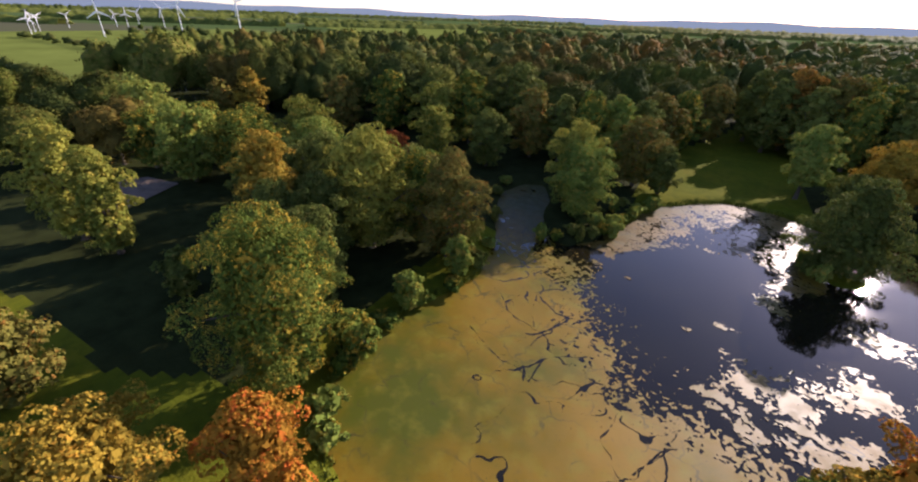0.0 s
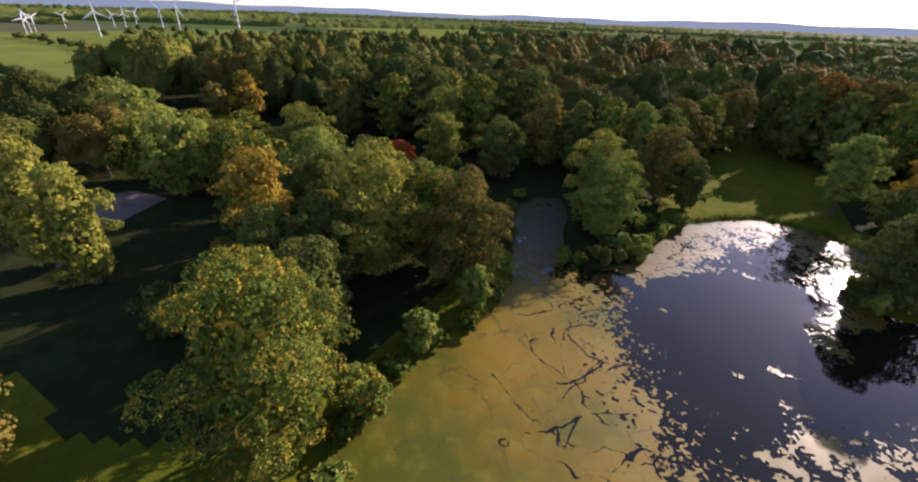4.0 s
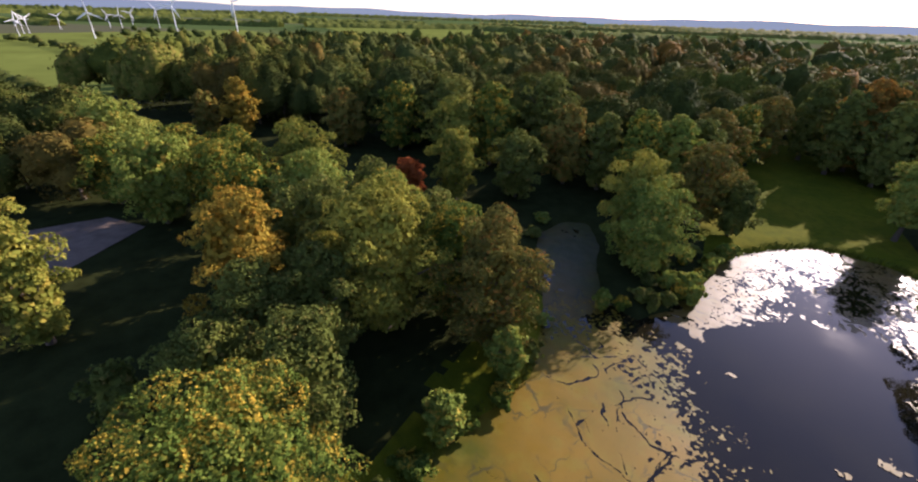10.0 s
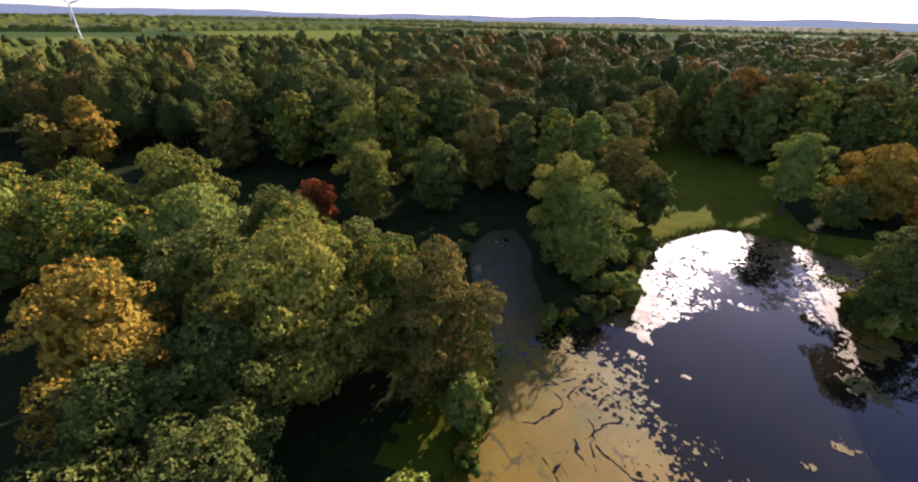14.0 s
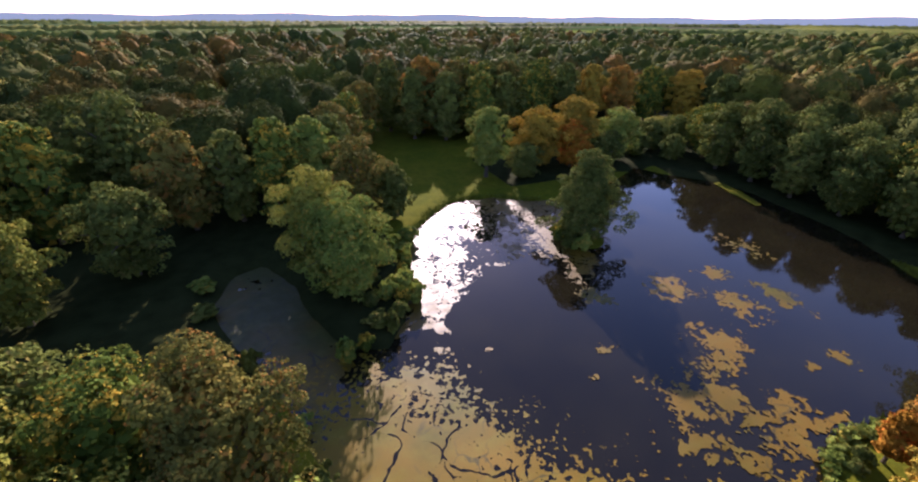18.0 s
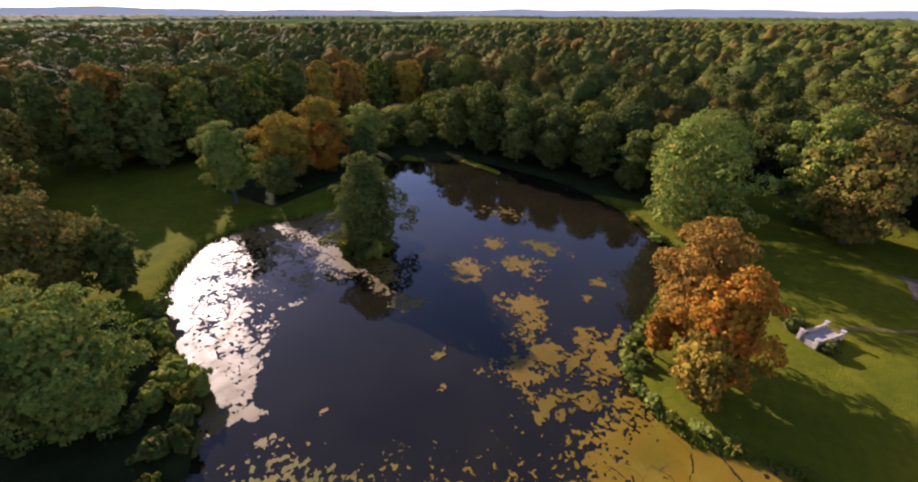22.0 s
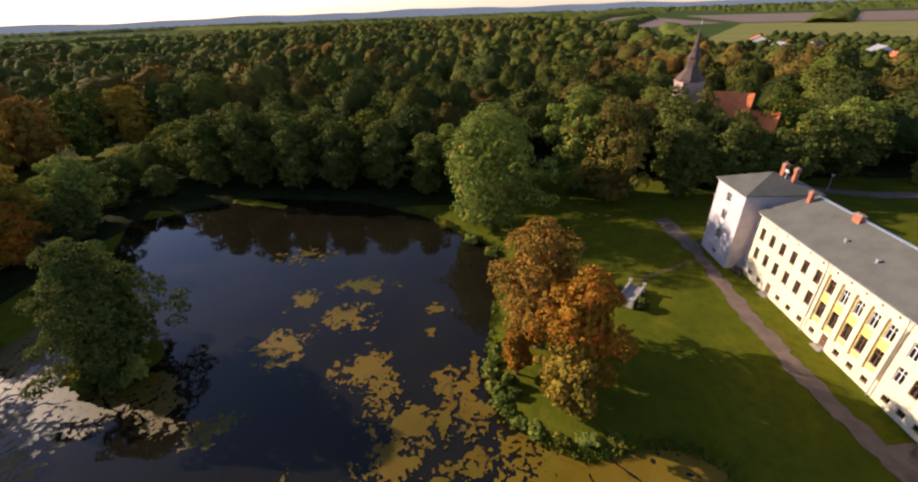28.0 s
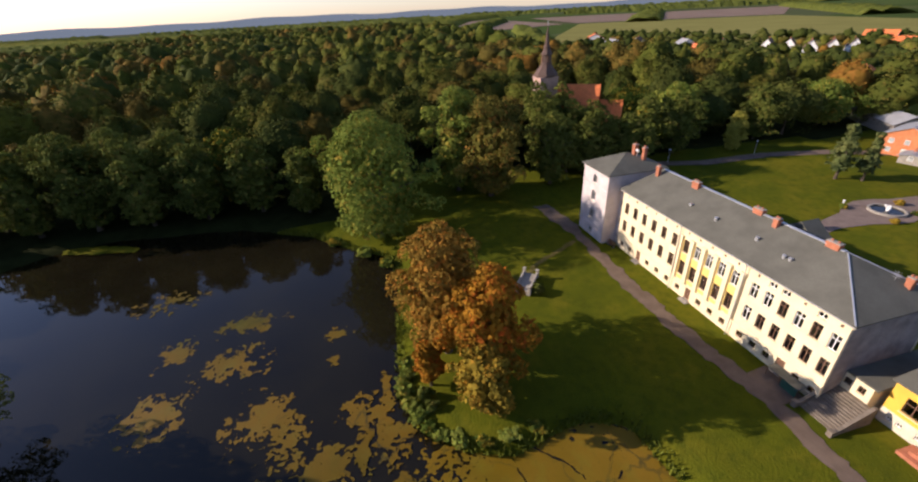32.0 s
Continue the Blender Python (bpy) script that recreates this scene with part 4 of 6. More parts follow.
def wooded(x, y):
    ok = inside(WEST, x, y) | inside(EAST, x, y) | inside(PARK, x, y)
    for g in GLADES:
        ok &= ~inside(g, x, y)
    return ok & (poly_depth(POND, x, y) < -3)


# park lawn and clearing whose shade is painted as the near-black ground
SHADED_PARK = [(-150, 14), (-60, 14), (-46, 24), (-43, 40), (-42, 60), (-44, 92), (-120, 96), (-150, 70)]
SHADED_CLEARING = [(-300, 96), (-236, 124), (-150, 144), (-104, 152), (-40, 152), (-14, 150), (-13, 118), (-12, 104), (-14, 92), (-20, 84), (-30, 82), (-46, 84), (-60, 90), (-85, 96), (-112, 86), (-160, 84), (-240, 74)]
# bank strips past x 84 and y 137 get the same painted shade
kind_ = np.where(np.hypot(cell_x - 30, cell_y - 60) > 420, 1, np.where(wooded(cell_x, cell_y) | inside(SHADED_CLEARING, cell_x, cell_y) | inside(SHADED_PARK, cell_x + 3.5 * fbm(cell_x, cell_y, 0.16, 83), cell_y + 3.5 * fbm(cell_x, cell_y, 0.16, 84)) | ((cell_x > 84) & (cell_x < 130) & (cell_y > 52) & (cell_y < 168)) | ((cell_x > 30) & (cell_x < 130) & (cell_y > 137) & (cell_y < 166)), 2, 0))
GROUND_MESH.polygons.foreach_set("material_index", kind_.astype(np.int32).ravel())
GROUND_MESH.update()


def scatter(rs, x0, x1, y0, y1, step, near, far):
    xs, ys = np.meshgrid(np.arange(x0, x1, step), np.arange(y0, y1, step * 0.87))
    xs = xs + (np.arange(xs.shape[0]) % 2)[:, None] * step / 2
    xs, ys = xs + rs.uniform(-0.34, 0.34, xs.shape) * step, ys + rs.uniform(-0.34, 0.34, xs.shape) * step
    xs, ys = xs.ravel(), ys.ravel()
    d = np.hypot(xs + 20, ys - 35)
    ok = (rs.uniform(0, 1, xs.shape) > 0.1) & wooded(xs, ys) & (d >= near) & (d < far)
    for sx, sy, sr in SPOTS:
        ok &= np.hypot(xs - sx, ys - sy) > sr * 0.8 + 3.2
    return xs[ok], ys[ok]


rs = np.random.RandomState(7)
# woodland crowns take the leaf copies with shade put into their colour
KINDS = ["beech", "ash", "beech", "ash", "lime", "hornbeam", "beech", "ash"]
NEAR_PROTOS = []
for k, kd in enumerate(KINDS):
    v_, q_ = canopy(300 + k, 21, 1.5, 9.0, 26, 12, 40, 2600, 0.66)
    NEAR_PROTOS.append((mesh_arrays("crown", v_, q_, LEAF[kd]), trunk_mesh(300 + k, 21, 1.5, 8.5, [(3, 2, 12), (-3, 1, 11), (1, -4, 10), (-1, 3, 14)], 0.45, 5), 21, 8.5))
MID = [(*canopy(400 + k, 21, 1.0, 9.6, 22, 10, 30, 760, 0.95), 21, 9.0) for k in range(12)]
WORDS = {"beech": "green woodland tree turning brown, leaves darkened for shade", "lime": "light green woodland tree, leaves darkened for shade", "hornbeam": "woodland tree turning golden brown, leaves darkened for shade", "ash": "dark green woodland tree, leaves darkened for shade"}


def wood_size(x, y):
    edge = float(np.clip(-poly_depth(POND, np.array([x]), np.array([y]))[0] / 40, 0, 1))
    h = rs.uniform(15, 24) + (5.5 if x < 12 and y > 120 else 2.0) * edge + 4.0 * float(grain(np.array([x]), np.array([y]), 0.03, 9)[0])
    return h, min(11.5, 4.8 + rs.gamma(4.0, 1.0)) * (0.5 + 0.5 * h / 21)


def joined_wood(name, label, places, protos, mat, zbase=0.9):
    """Many trees of a far wood, joined."""
    V, Q, n = [], [], 0
    for x, y, h, r in places:
        v, q, h0, r0 = protos[rs.randint(len(protos))]
        a = rs.uniform(0, 6.28)
        c, s = math.cos(a), math.sin(a)
        w = v * (r / r0, r / r0, h / h0)
        V.append(np.stack([w[:, 0] * c - w[:, 1] * s + x, w[:, 0] * s + w[:, 1] * c + y, w[:, 2] + zbase], 1))
        Q.append(q + n)
        n += len(v)
    return tagged(new(name, mesh_arrays(name, np.concatenate(V), np.concatenate(Q), mat)), label, "woods", kind="stuff")


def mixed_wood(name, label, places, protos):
    """A wood of several tree colours, all darkened for shade, standing mixed and in drifts."""
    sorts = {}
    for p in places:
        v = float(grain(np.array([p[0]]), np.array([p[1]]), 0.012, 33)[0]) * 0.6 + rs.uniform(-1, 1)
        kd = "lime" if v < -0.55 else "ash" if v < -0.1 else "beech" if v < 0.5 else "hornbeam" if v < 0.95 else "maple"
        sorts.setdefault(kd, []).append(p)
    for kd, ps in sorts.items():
        joined_wood(name, {"lime": "light green shade-toned", "ash": "dark green shade-toned", "beech": "brownish green shade-toned", "hornbeam": "golden-brown shade-toned", "maple": "orange-brown shade-toned"}[kd] + " trees of the " + label, ps, protos, LEAF[kd])


xs_, ys_ = scatter(rs, -300, 320, -150, 330, 14.8, 0, 240)
order = np.argsort(np.hypot(xs_ + 20, ys_ - 45))
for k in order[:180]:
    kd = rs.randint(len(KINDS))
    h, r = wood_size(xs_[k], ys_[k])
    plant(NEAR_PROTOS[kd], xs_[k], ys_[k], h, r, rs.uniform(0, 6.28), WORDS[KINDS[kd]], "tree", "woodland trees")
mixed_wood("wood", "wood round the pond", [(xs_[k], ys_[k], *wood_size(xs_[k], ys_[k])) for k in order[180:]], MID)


def tall(x, y, wide):
    """A far tree: place, height and width, some giants, some low ones."""
    r = wide * (0.55 + rs.gamma(4.0, 0.13))
    return x, y, (15 if x < 30 else 12) + rs.uniform(0, 6) + 0.72 * min(r, 15) + 4.5 * float(grain(np.array([x]), np.array([y]), 0.02, 9)[0]), min(r, 17)


FAR = [(*canopy(500 + k, 21, 1.0, 9.6, 16, 8, 24, 190, 1.3), 21, 9.0) for k in range(12)]
FARTHER = [(*canopy(520 + k, 22, 0.5, 9.6, 11, 6, 14, 40, 1.9), 22, 9.0) for k in range(10)]
x, y = scatter(rs, -480, 480, -160, 500, 16.5, 240, 450)
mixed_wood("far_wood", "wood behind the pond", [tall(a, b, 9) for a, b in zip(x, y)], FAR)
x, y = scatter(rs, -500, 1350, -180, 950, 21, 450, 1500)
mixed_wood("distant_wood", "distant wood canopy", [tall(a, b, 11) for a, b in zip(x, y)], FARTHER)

# hedges and tree rows between the fields
rows = []
for (ax, ay), (bx, by), step, wide, tall in [
        ((-700, 120), (-330, 110), 9, 5, 9), ((-760, 230), (-430, 210), 30, 6, 10), ((-900, 420), (-560, 470), 34, 7, 12), ((-760, 330), (-600, 560), 26, 7, 12),
        ((-1500, 500), (-1000, 820), 11, 40, 17), ((-1600, 250), (-1150, 420), 12, 40, 15), ((-640, 520), (-470, 640), 9, 26, 15), ((-1000, 900), (-700, 1400), 14, 60, 17),
        ((-650, 1300), (-100, 1150), 10, 90, 19), ((-250, 1050), (120, 1250), 11, 70, 18), ((-500, 620), (-200, 720), 16, 14, 12), ((-900, 1700), (300, 2100), 16, 60, 18),
        ((200, 1500), (1000, 1500), 18, 60, 15), ((500, 900), (1100, 700), 16, 50, 15), ((1200, 900), (2200, 300), 20, 120, 16), ((900, -200), (1500, -500), 14, 60, 15),
        ((420, -160), (900, -330), 12, 40, 13), ((900, -620), (1500, -1100), 20, 80, 15), ((600, -900), (1300, -1500), 22, 80, 14), ((130, -160), (420, -190), 9, 40, 14),
        ((140, -200), (330, -260), 10, 50, 12), ((120, -230), (260, -390), 11, 60, 11), ((330, -300), (560, -300), 12, 40, 12), ((240, -440), (560, -330), 12, 24, 11),
        ((1500, -200), (2600, -900), 22, 150, 17), ((1700, 500), (2500, 1600), 24, 150, 16), ((-200, 2400), (1600, 2400), 24, 120, 17), ((-2300, 300), (-1700, 1500), 22, 120, 17),
        ((-3200, 200), (-2600, 2200), 9, 200, 22), ((-2600, 2300), (-900, 3200), 9, 200, 22), ((-700, 3000), (1500, 3200), 9, 200, 20), ((1500, 2600), (3000, 1300), 9, 200, 20), ((2700, 1000), (3200, -600), 9, 200, 22),
        ((3000, -800), (2300, -2200), 9, 250, 26), ((2000, -1000), (1600, -1900), 9, 160, 22), ((1500, -2000), (2600, -2500), 9, 200, 26), ((1000, 1300), (1700, 900), 9, 80, 15), ((-1300, 1000), (-1050, 1500), 9, 80, 18),
        ((1330, -60), (1420, 420), 9, 420, 20), ((1100, 500), (1500, 760), 9, 260, 19), ((1900, 760), (2050, -250), 9, 300, 20), ((2300, 300), (2450, -900), 9, 260, 22), ((1350, -250), (1800, -420), 9, 120, 18)]:
    L_ = math.hypot(bx - ax, by - ay)
    if wide < 30 or math.hypot(ax + bx, ay + by) < 1300:
        n = int(L_ / step * (1 + wide / 22))
        for k in range(n):
            t, o = (k + rs.uniform(-0.4, 0.4)) / n, rs.uniform(-0.5, 0.5) * wide
            rows.append((ax + (bx - ax) * t - (by - ay) / L_ * o, ay + (by - ay) * t + (bx - ax) / L_ * o, tall * rs.uniform(0.6, 1.15), rs.uniform(4.5, 8.5)))
        continue
    n, m = int(L_ / 7), 7
    u, w = np.meshgrid(np.linspace(0, 1, n), np.linspace(-0.5, 0.5, m))
    bx_, by_ = ax + (bx - ax) * u - (by - ay) / L_ * w * wide, ay + (by - ay) * u + (bx - ax) / L_ * w * wide
    zz = np.where(abs(w) > 0.45, 0, tall * (0.72 + 0.3 * fbm(bx_, by_, 0.06, 71, 3) + 0.3 * rs.uniform(-1, 1, u.shape))) * (1 - 0.5 * abs(w))
    bx_, by_ = bx_ + rs.uniform(-3, 3, u.shape), by_ + rs.uniform(-4, 4, u.shape)
    ix = np.arange(n * m).reshape(m, n)
    tagged(new("tree_belt", mesh_arrays("tree_belt", np.stack([bx_, by_, zz + 0.5], -1).reshape(-1, 3), np.stack([ix[:-1, :-1], ix[:-1, 1:], ix[1:, 1:], ix[1:, :-1]], -1).reshape(-1, 4), LEAF["dark"])),
           "dark belt of trees across distant farmland", "woods", kind="stuff")
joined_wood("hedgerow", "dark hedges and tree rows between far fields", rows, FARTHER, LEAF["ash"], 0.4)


def sheet(name, pts, mat, z, label, category, kind="structure"):
    return tagged(new(name, mesh_of(name, [(px, py, z) for px, py in pts], [tuple(range(len(pts)))], mat)), label, category, kind=kind)


sheet("field", [(-330, 60), (-300, 130), (-370, 260), (-350, 320), (-620, 560), (-900, 640), (-900, 60)], FIELD, 1.35, "green pasture beyond the wood", "field")
sheet("field", [(-350, 420), (-560, 640), (-1000, 950), (-800, 1500), (-250, 1100), (-180, 640)], FIELD, 1.4, "sunlit green field beyond the farm", "field")
sheet("field", [(300, -190), (430, -150), (640, -280), (1000, -520), (800, -880), (440, -760), (260, -430)], STUBBLE, 1.35, "pale green-yellow field beyond the village", "field")
sheet("field", [(1050, -540), (1700, -700), (1300, -1500), (820, -920)], PLOUGH, 1.35, "brown ploughed field in the distance", "field")
sheet("field", [(900, -170), (1400, -80), (1900, -600), (1040, -500)], PLOUGH, 1.4, "brown field in the distance", "field")
sheet("field", [(150, 940), (520, 840), (680, 560), (1100, 520), (1500, 1300), (300, 1900)], FIELD, 1.35, "hazy green meadow beyond the wood", "field")

# gravel paths
def frayed(pts, amount, step=0.5):
    """An outline with its straight sides worn uneven."""
    out = []
    for (ax, ay), (bx, by) in zip(pts, pts[1:] + pts[:1]):
        n_ = max(1, int(math.hypot(bx - ax, by - ay) / step))
        for k in range(n_):
            px, py = ax + (bx - ax) * k / n_, ay + (by - ay) * k / n_
            out.append((px + amount * float(fbm(px, py, 0.6, 81)), py + amount * float(fbm(px, py, 0.6, 82))))
    return out


sheet("path", frayed([(74, 4.6), (66, 4.0), (61.3, 4.0), (55, 4.6), (50, 4.6), (42, 5.0), (34, 5.2), (22.8, 4.9), (13.5, 4.2), (8, 4.0), (0.2, 4.6), (-8, 7), (-14, 9.6), (-14, 11.4), (-8, 9.2), (1.3, 7.0), (7.7, 6.6), (14.8, 6.7), (24.9, 7.8), (37.2, 8.2), (48, 7.2), (57, 6.8), (64, 7.6), (74, 8.4)], 0.9),
      GRAVEL, 1.06, "worn pinkish gravel path along the house", "path")
sheet("path", [(86, -20), (92, -38), (87, -52), (86, -73), (81, -92), (70, -112), (66, -110), (77, -91), (82, -73), (83, -52), (88, -38), (82, -20)], GRAVEL, 1.07, "curved gravel drive behind the house", "path")
sheet("path", [(36, -14), (41, -46), (40, -54), (38.5, -58), (38, -62), (39, -67), (42, -71), (43, -78), (44, -98), (47, -98), (47, -78), (48, -70), (49.5, -66), (50, -62), (49, -57), (46.5, -53), (45, -46), (42, -14)], PAVING, 1.08, "paved walk widening round the fountain", "path")
sheet("path", [(-142, 40), (-134, 56), (-122, 58), (-114, 38), (-126, 30)], GRAVEL, 1.06, "small gravel square in the park", "path")

TRODDEN = simple("trodden_grass", (0.13, 0.11, 0.03), 0.95, 0.05, vary=0.35, scale=0.8, bump=0.3, fine=5)
sheet("path", frayed([(44.6, 23.4), (47.2, 20.4), (50.4, 16), (52.4, 11.6), (54.6, 7.6), (55.6, 7.6), (53.4, 12), (51.2, 16.5), (48, 21), (45.4, 24.2)], 0.5), TRODDEN, 1.05, "faint trodden track across the lawn", "path")

# gardens of the village, full of trees
x, y = np.meshgrid(np.arange(150, 480, 13.0), np.arange(-440, -170, 12.0))
x, y = (x + rs.uniform(-5, 5, x.shape)).ravel(), (y + rs.uniform(-5, 5, y.shape)).ravel()
VILLAGE = [(150, -205), (300, -215), (420, -205), (520, -250), (440, -300), (330, -355), (250, -430), (190, -440), (140, -330)]
ROOMY = [(300, -308), (303, -335), (272, -320), (263, -331), (258, -346), (430, -243), (418, -264), (352, -268), (330, -262), (340, -299), (293, -425), (231, -366), (222, -350), (205, -380), (163, -222)]
ok = inside(VILLAGE, x, y) & (rs.uniform(0, 1, x.shape) > 0.2)
for hx_, hy_ in ROOMY:
    ok &= np.hypot(x - hx_, y - hy_) > 13
    ok &= np.hypot(x - hx_ + 14, y - hy_ - 16) > 10
mixed_wood("garden_trees", "village gardens", [(a, b, rs.uniform(5, 11), rs.uniform(4, 8)) for a, b in zip(x[ok], y[ok])], FARTHER)


# ---- the manor ----
def wall_panel(name, x0, x1, z0, z1, y, holes, mat, parent, depth=0.35, label=""):
    """A wall facing +y with openings cut through it."""
    xs = sorted({x0, x1, *[v for a, b, c, d in holes for v in (a, b)]})
    zs = sorted({z0, z1, *[v for a, b, c, d in holes for v in (c, d)]})
    bm = bmesh.new()

    def quad(*p):
        bm.faces.new([bm.verts.new(v) for v in p])
    for a, b in zip(xs, xs[1:]):
        for c, d in zip(zs, zs[1:]):
            mx, mz = (a + b) / 2, (c + d) / 2
            if any(h[0] < mx < h[1] and h[2] < mz < h[3] for h in holes):
                continue
            quad((a, y, c), (a, y, d), (b, y, d), (b, y, c))
            quad((a, y - depth, c), (b, y - depth, c), (b, y - depth, d), (a, y - depth, d))
    for a, b, c, d in holes + [(x1, x0, z1, z0)]:
        quad((a, y, c), (a, y - depth, c), (a, y - depth, d), (a, y, d))
        quad((b, y, d), (b, y - depth, d), (b, y - depth, c), (b, y, c))
        quad((a, y, d), (a, y - depth, d), (b, y - depth, d), (b, y, d))
        quad((b, y, c), (b, y - depth, c), (a, y - depth, c), (a, y, c))
    bmesh.ops.remove_doubles(bm, verts=bm.verts, dist=0.001)
    return part(name, bm, mat, parent, label)


WINDOW_MESH = {}


def window(parent, x, z, w, h, y, frame_mat, label="", transom=0.68, name="window"):
    """A casement with a cross of bars, glass and sill, facing +y; x, z: middle of its foot."""
    key = (w, h, frame_mat.name, transom)
    if key not in WINDOW_MESH:
        t = 0.09
        rows_ = [(-w / 2, -w / 2 + t, -0.06, 0.02, 0, h), (w / 2 - t, w / 2, -0.06, 0.02, 0, h), (-w / 2 + t, w / 2 - t, -0.06, 0.02, 0, t), (-w / 2 + t, w / 2 - t, -0.06, 0.02, h - t, h),
                 (-0.05, 0.05, -0.055, 0.015, t, h - t)]
        if transom:
            rows_ += [(-w / 2 + t, -0.05, -0.05, 0.01, h * transom - 0.05, h * transom + 0.05), (0.05, w / 2 - t, -0.05, 0.01, h * transom - 0.05, h * transom + 0.05)]
        ms = []
        for nm, bm, mt in (("frame", boxes(*rows_), frame_mat), ("pane", boxes((-w / 2 + t, w / 2 - t, -0.035, -0.025, t, h - t)), GLASS), ("sill", boxes((-w / 2 - 0.12, w / 2 + 0.12, 0.0, 0.28, -0.1, -0.015)), STUCCO)):
            me_ = bpy.data.meshes.new(nm)
            bm.to_mesh(me_)
            bm.free()
            me_.materials.append(mt)
            ms.append(me_)
        WINDOW_MESH[key] = ms
    fr, pn, sl = WINDOW_MESH[key]
    o = new(name, fr)
    o.parent = parent
    o.matrix_parent_inverse = parent.matrix_basis.inverted()
    o.matrix_basis = Matrix.Translation((x, y - 0.16, z))
    if label:
        o["label"] = label
    for nm, me_ in (("pane", pn), ("sill", sl)):
        c = new(nm, me_)
        c.parent = o
    return o


G = 0.9
manor = thing("manor_house", (30, -6, G), "long cream three-storey manor house with grey felt roof", "manor house")
FY = 0.6
far_x = [49.0 - 2.62 * k for k in range(6)]
mid_x = [33.2 - 2.38 * k for k in range(5)]
near_x = [20.5 - 2.12 * k for k in range(6)]
W_, H1, H2, Z1, Z2 = 1.15, 2.25, 2.2, 5.0, 8.75


def holes_for(xs, w, z, h):
    return [(x - w / 2, x + w / 2, z, z + h) for x in xs]


holes = holes_for(far_x + near_x, W_, Z1, H1) + holes_for(far_x + near_x, W_, Z2, H2)
base_x = [v for k, v in enumerate(far_x) if k != 2] + [v for k, v in enumerate(near_x) if k not in (3,)]
attic_small = far_x + mid_x + [near_x[0], near_x[3], near_x[5]]
attic_wide = [near_x[1], near_x[2] + 0.3, near_x[4]]
base_holes = holes_for(base_x, 1.0, 1.75, 0.95)
attic_h = holes_for(attic_small, 0.34, 12.05, 0.42) + holes_for(attic_wide, 1.05, 11.75, 0.75)
doors = [(far_x[2] - 0.55, far_x[2] + 0.55, G + 0.35, 3.25), (near_x[3] - 0.6, near_x[3] + 0.6, G + 0.5, 3.3)]
far_all = [h for h in holes + base_holes + attic_h + doors if h[0] > 34.6]
near_all = [h for h in holes + base_holes + attic_h + doors if h[1] < 22.2]
wall_panel("facade_wall", 34.6, 50.6, G - 0.3, 13.0, FY, far_all, STUCCO, manor, label="cream plaster wall with six window bays")
wall_panel("facade_wall", 9.0, 22.2, G - 0.3, 13.0, FY, near_all, STUCCO, manor, label="cream plaster wall with stained plinth")
# middle bays with yellow panels between pilasters
mid_holes = holes_for(mid_x, 1.2, 4.7, 2.5) + holes_for(mid_x, 1.15, 8.75, 2.25) + holes_for([mid_x[k] for k in (0, 2, 3, 4)], 1.0, 1.75, 0.95) + [h for h in attic_h if 22.2 < h[0] < 34.6] + [(mid_x[1] - 0.55, mid_x[1] + 0.55, G + 0.3, 3.3)]
wall_panel("middle_wall", 22.2, 34.6, G - 0.3, 13.0, FY, mid_holes, STUCCO, manor)
for x in mid_x:
    bm = bmesh.new()
    box(bm, x - 0.78, x - 0.6, FY, FY + 0.03, 3.9, 11.3)
    box(bm, x + 0.6, x + 0.78, FY, FY + 0.03, 3.9, 11.3)
    box(bm, x - 0.6, x + 0.6, FY, FY + 0.03, 7.22, 8.62)
    box(bm, x - 0.6, x + 0.6, FY, FY + 0.03, 3.9, 4.58)
    part("panel", bm, YELLOW, manor, "yellow painted bay panel")
for x in [mid_x[0] + 1.2] + [v - 1.19 for v in mid_x]:
    part("pilaster", boxes((x - 0.38, x + 0.38, FY + 0.003, FY + 0.3, 3.85, 11.5), (x - 0.46, x + 0.46, FY + 0.003, FY + 0.38, 11.2, 11.6), (x - 0.46, x + 0.46, FY + 0.003, FY + 0.38, 3.7, 4.0), bevel=0.015), STUCCO, manor, "flat cream pilaster")
for x in far_x + near_x:
    white = x in near_x and near_x.index(x) in (0, 1, 3, 5)
    window(manor, x, Z2, W_, H2, FY, WHITE if white else BROWNWOOD, "tall white casement" if white else "tall brown casement")
    window(manor, x, Z1, W_, H1, FY, WHITE if x == near_x[0] else BROWNWOOD, "tall brown casement")
for k, x in enumerate(mid_x):
    window(manor, x, 8.75, 1.15, 2.25, FY, BROWNWOOD if k == 0 else WHITE, "tall casement over a yellow panel")
    window(manor, x, 4.7, 1.2, 2.5, FY, BROWNWOOD, "tall brown casement over a yellow panel")
for x in base_x + [mid_x[k] for k in (0, 2, 3, 4)]:
    window(manor, x, 1.75, 1.0, 0.95, FY, BROWNWOOD, "small basement window", 0)
for x in attic_wide:
    window(manor, x, 11.75, 1.05, 0.75, FY, WHITE, "small double attic window", 0)
for x in attic_small:
    part("vent", boxes((x - 0.17, x + 0.17, FY - 0.2, FY - 0.14, 12.05, 12.47)), BROWNWOOD, manor, "small square attic vent")
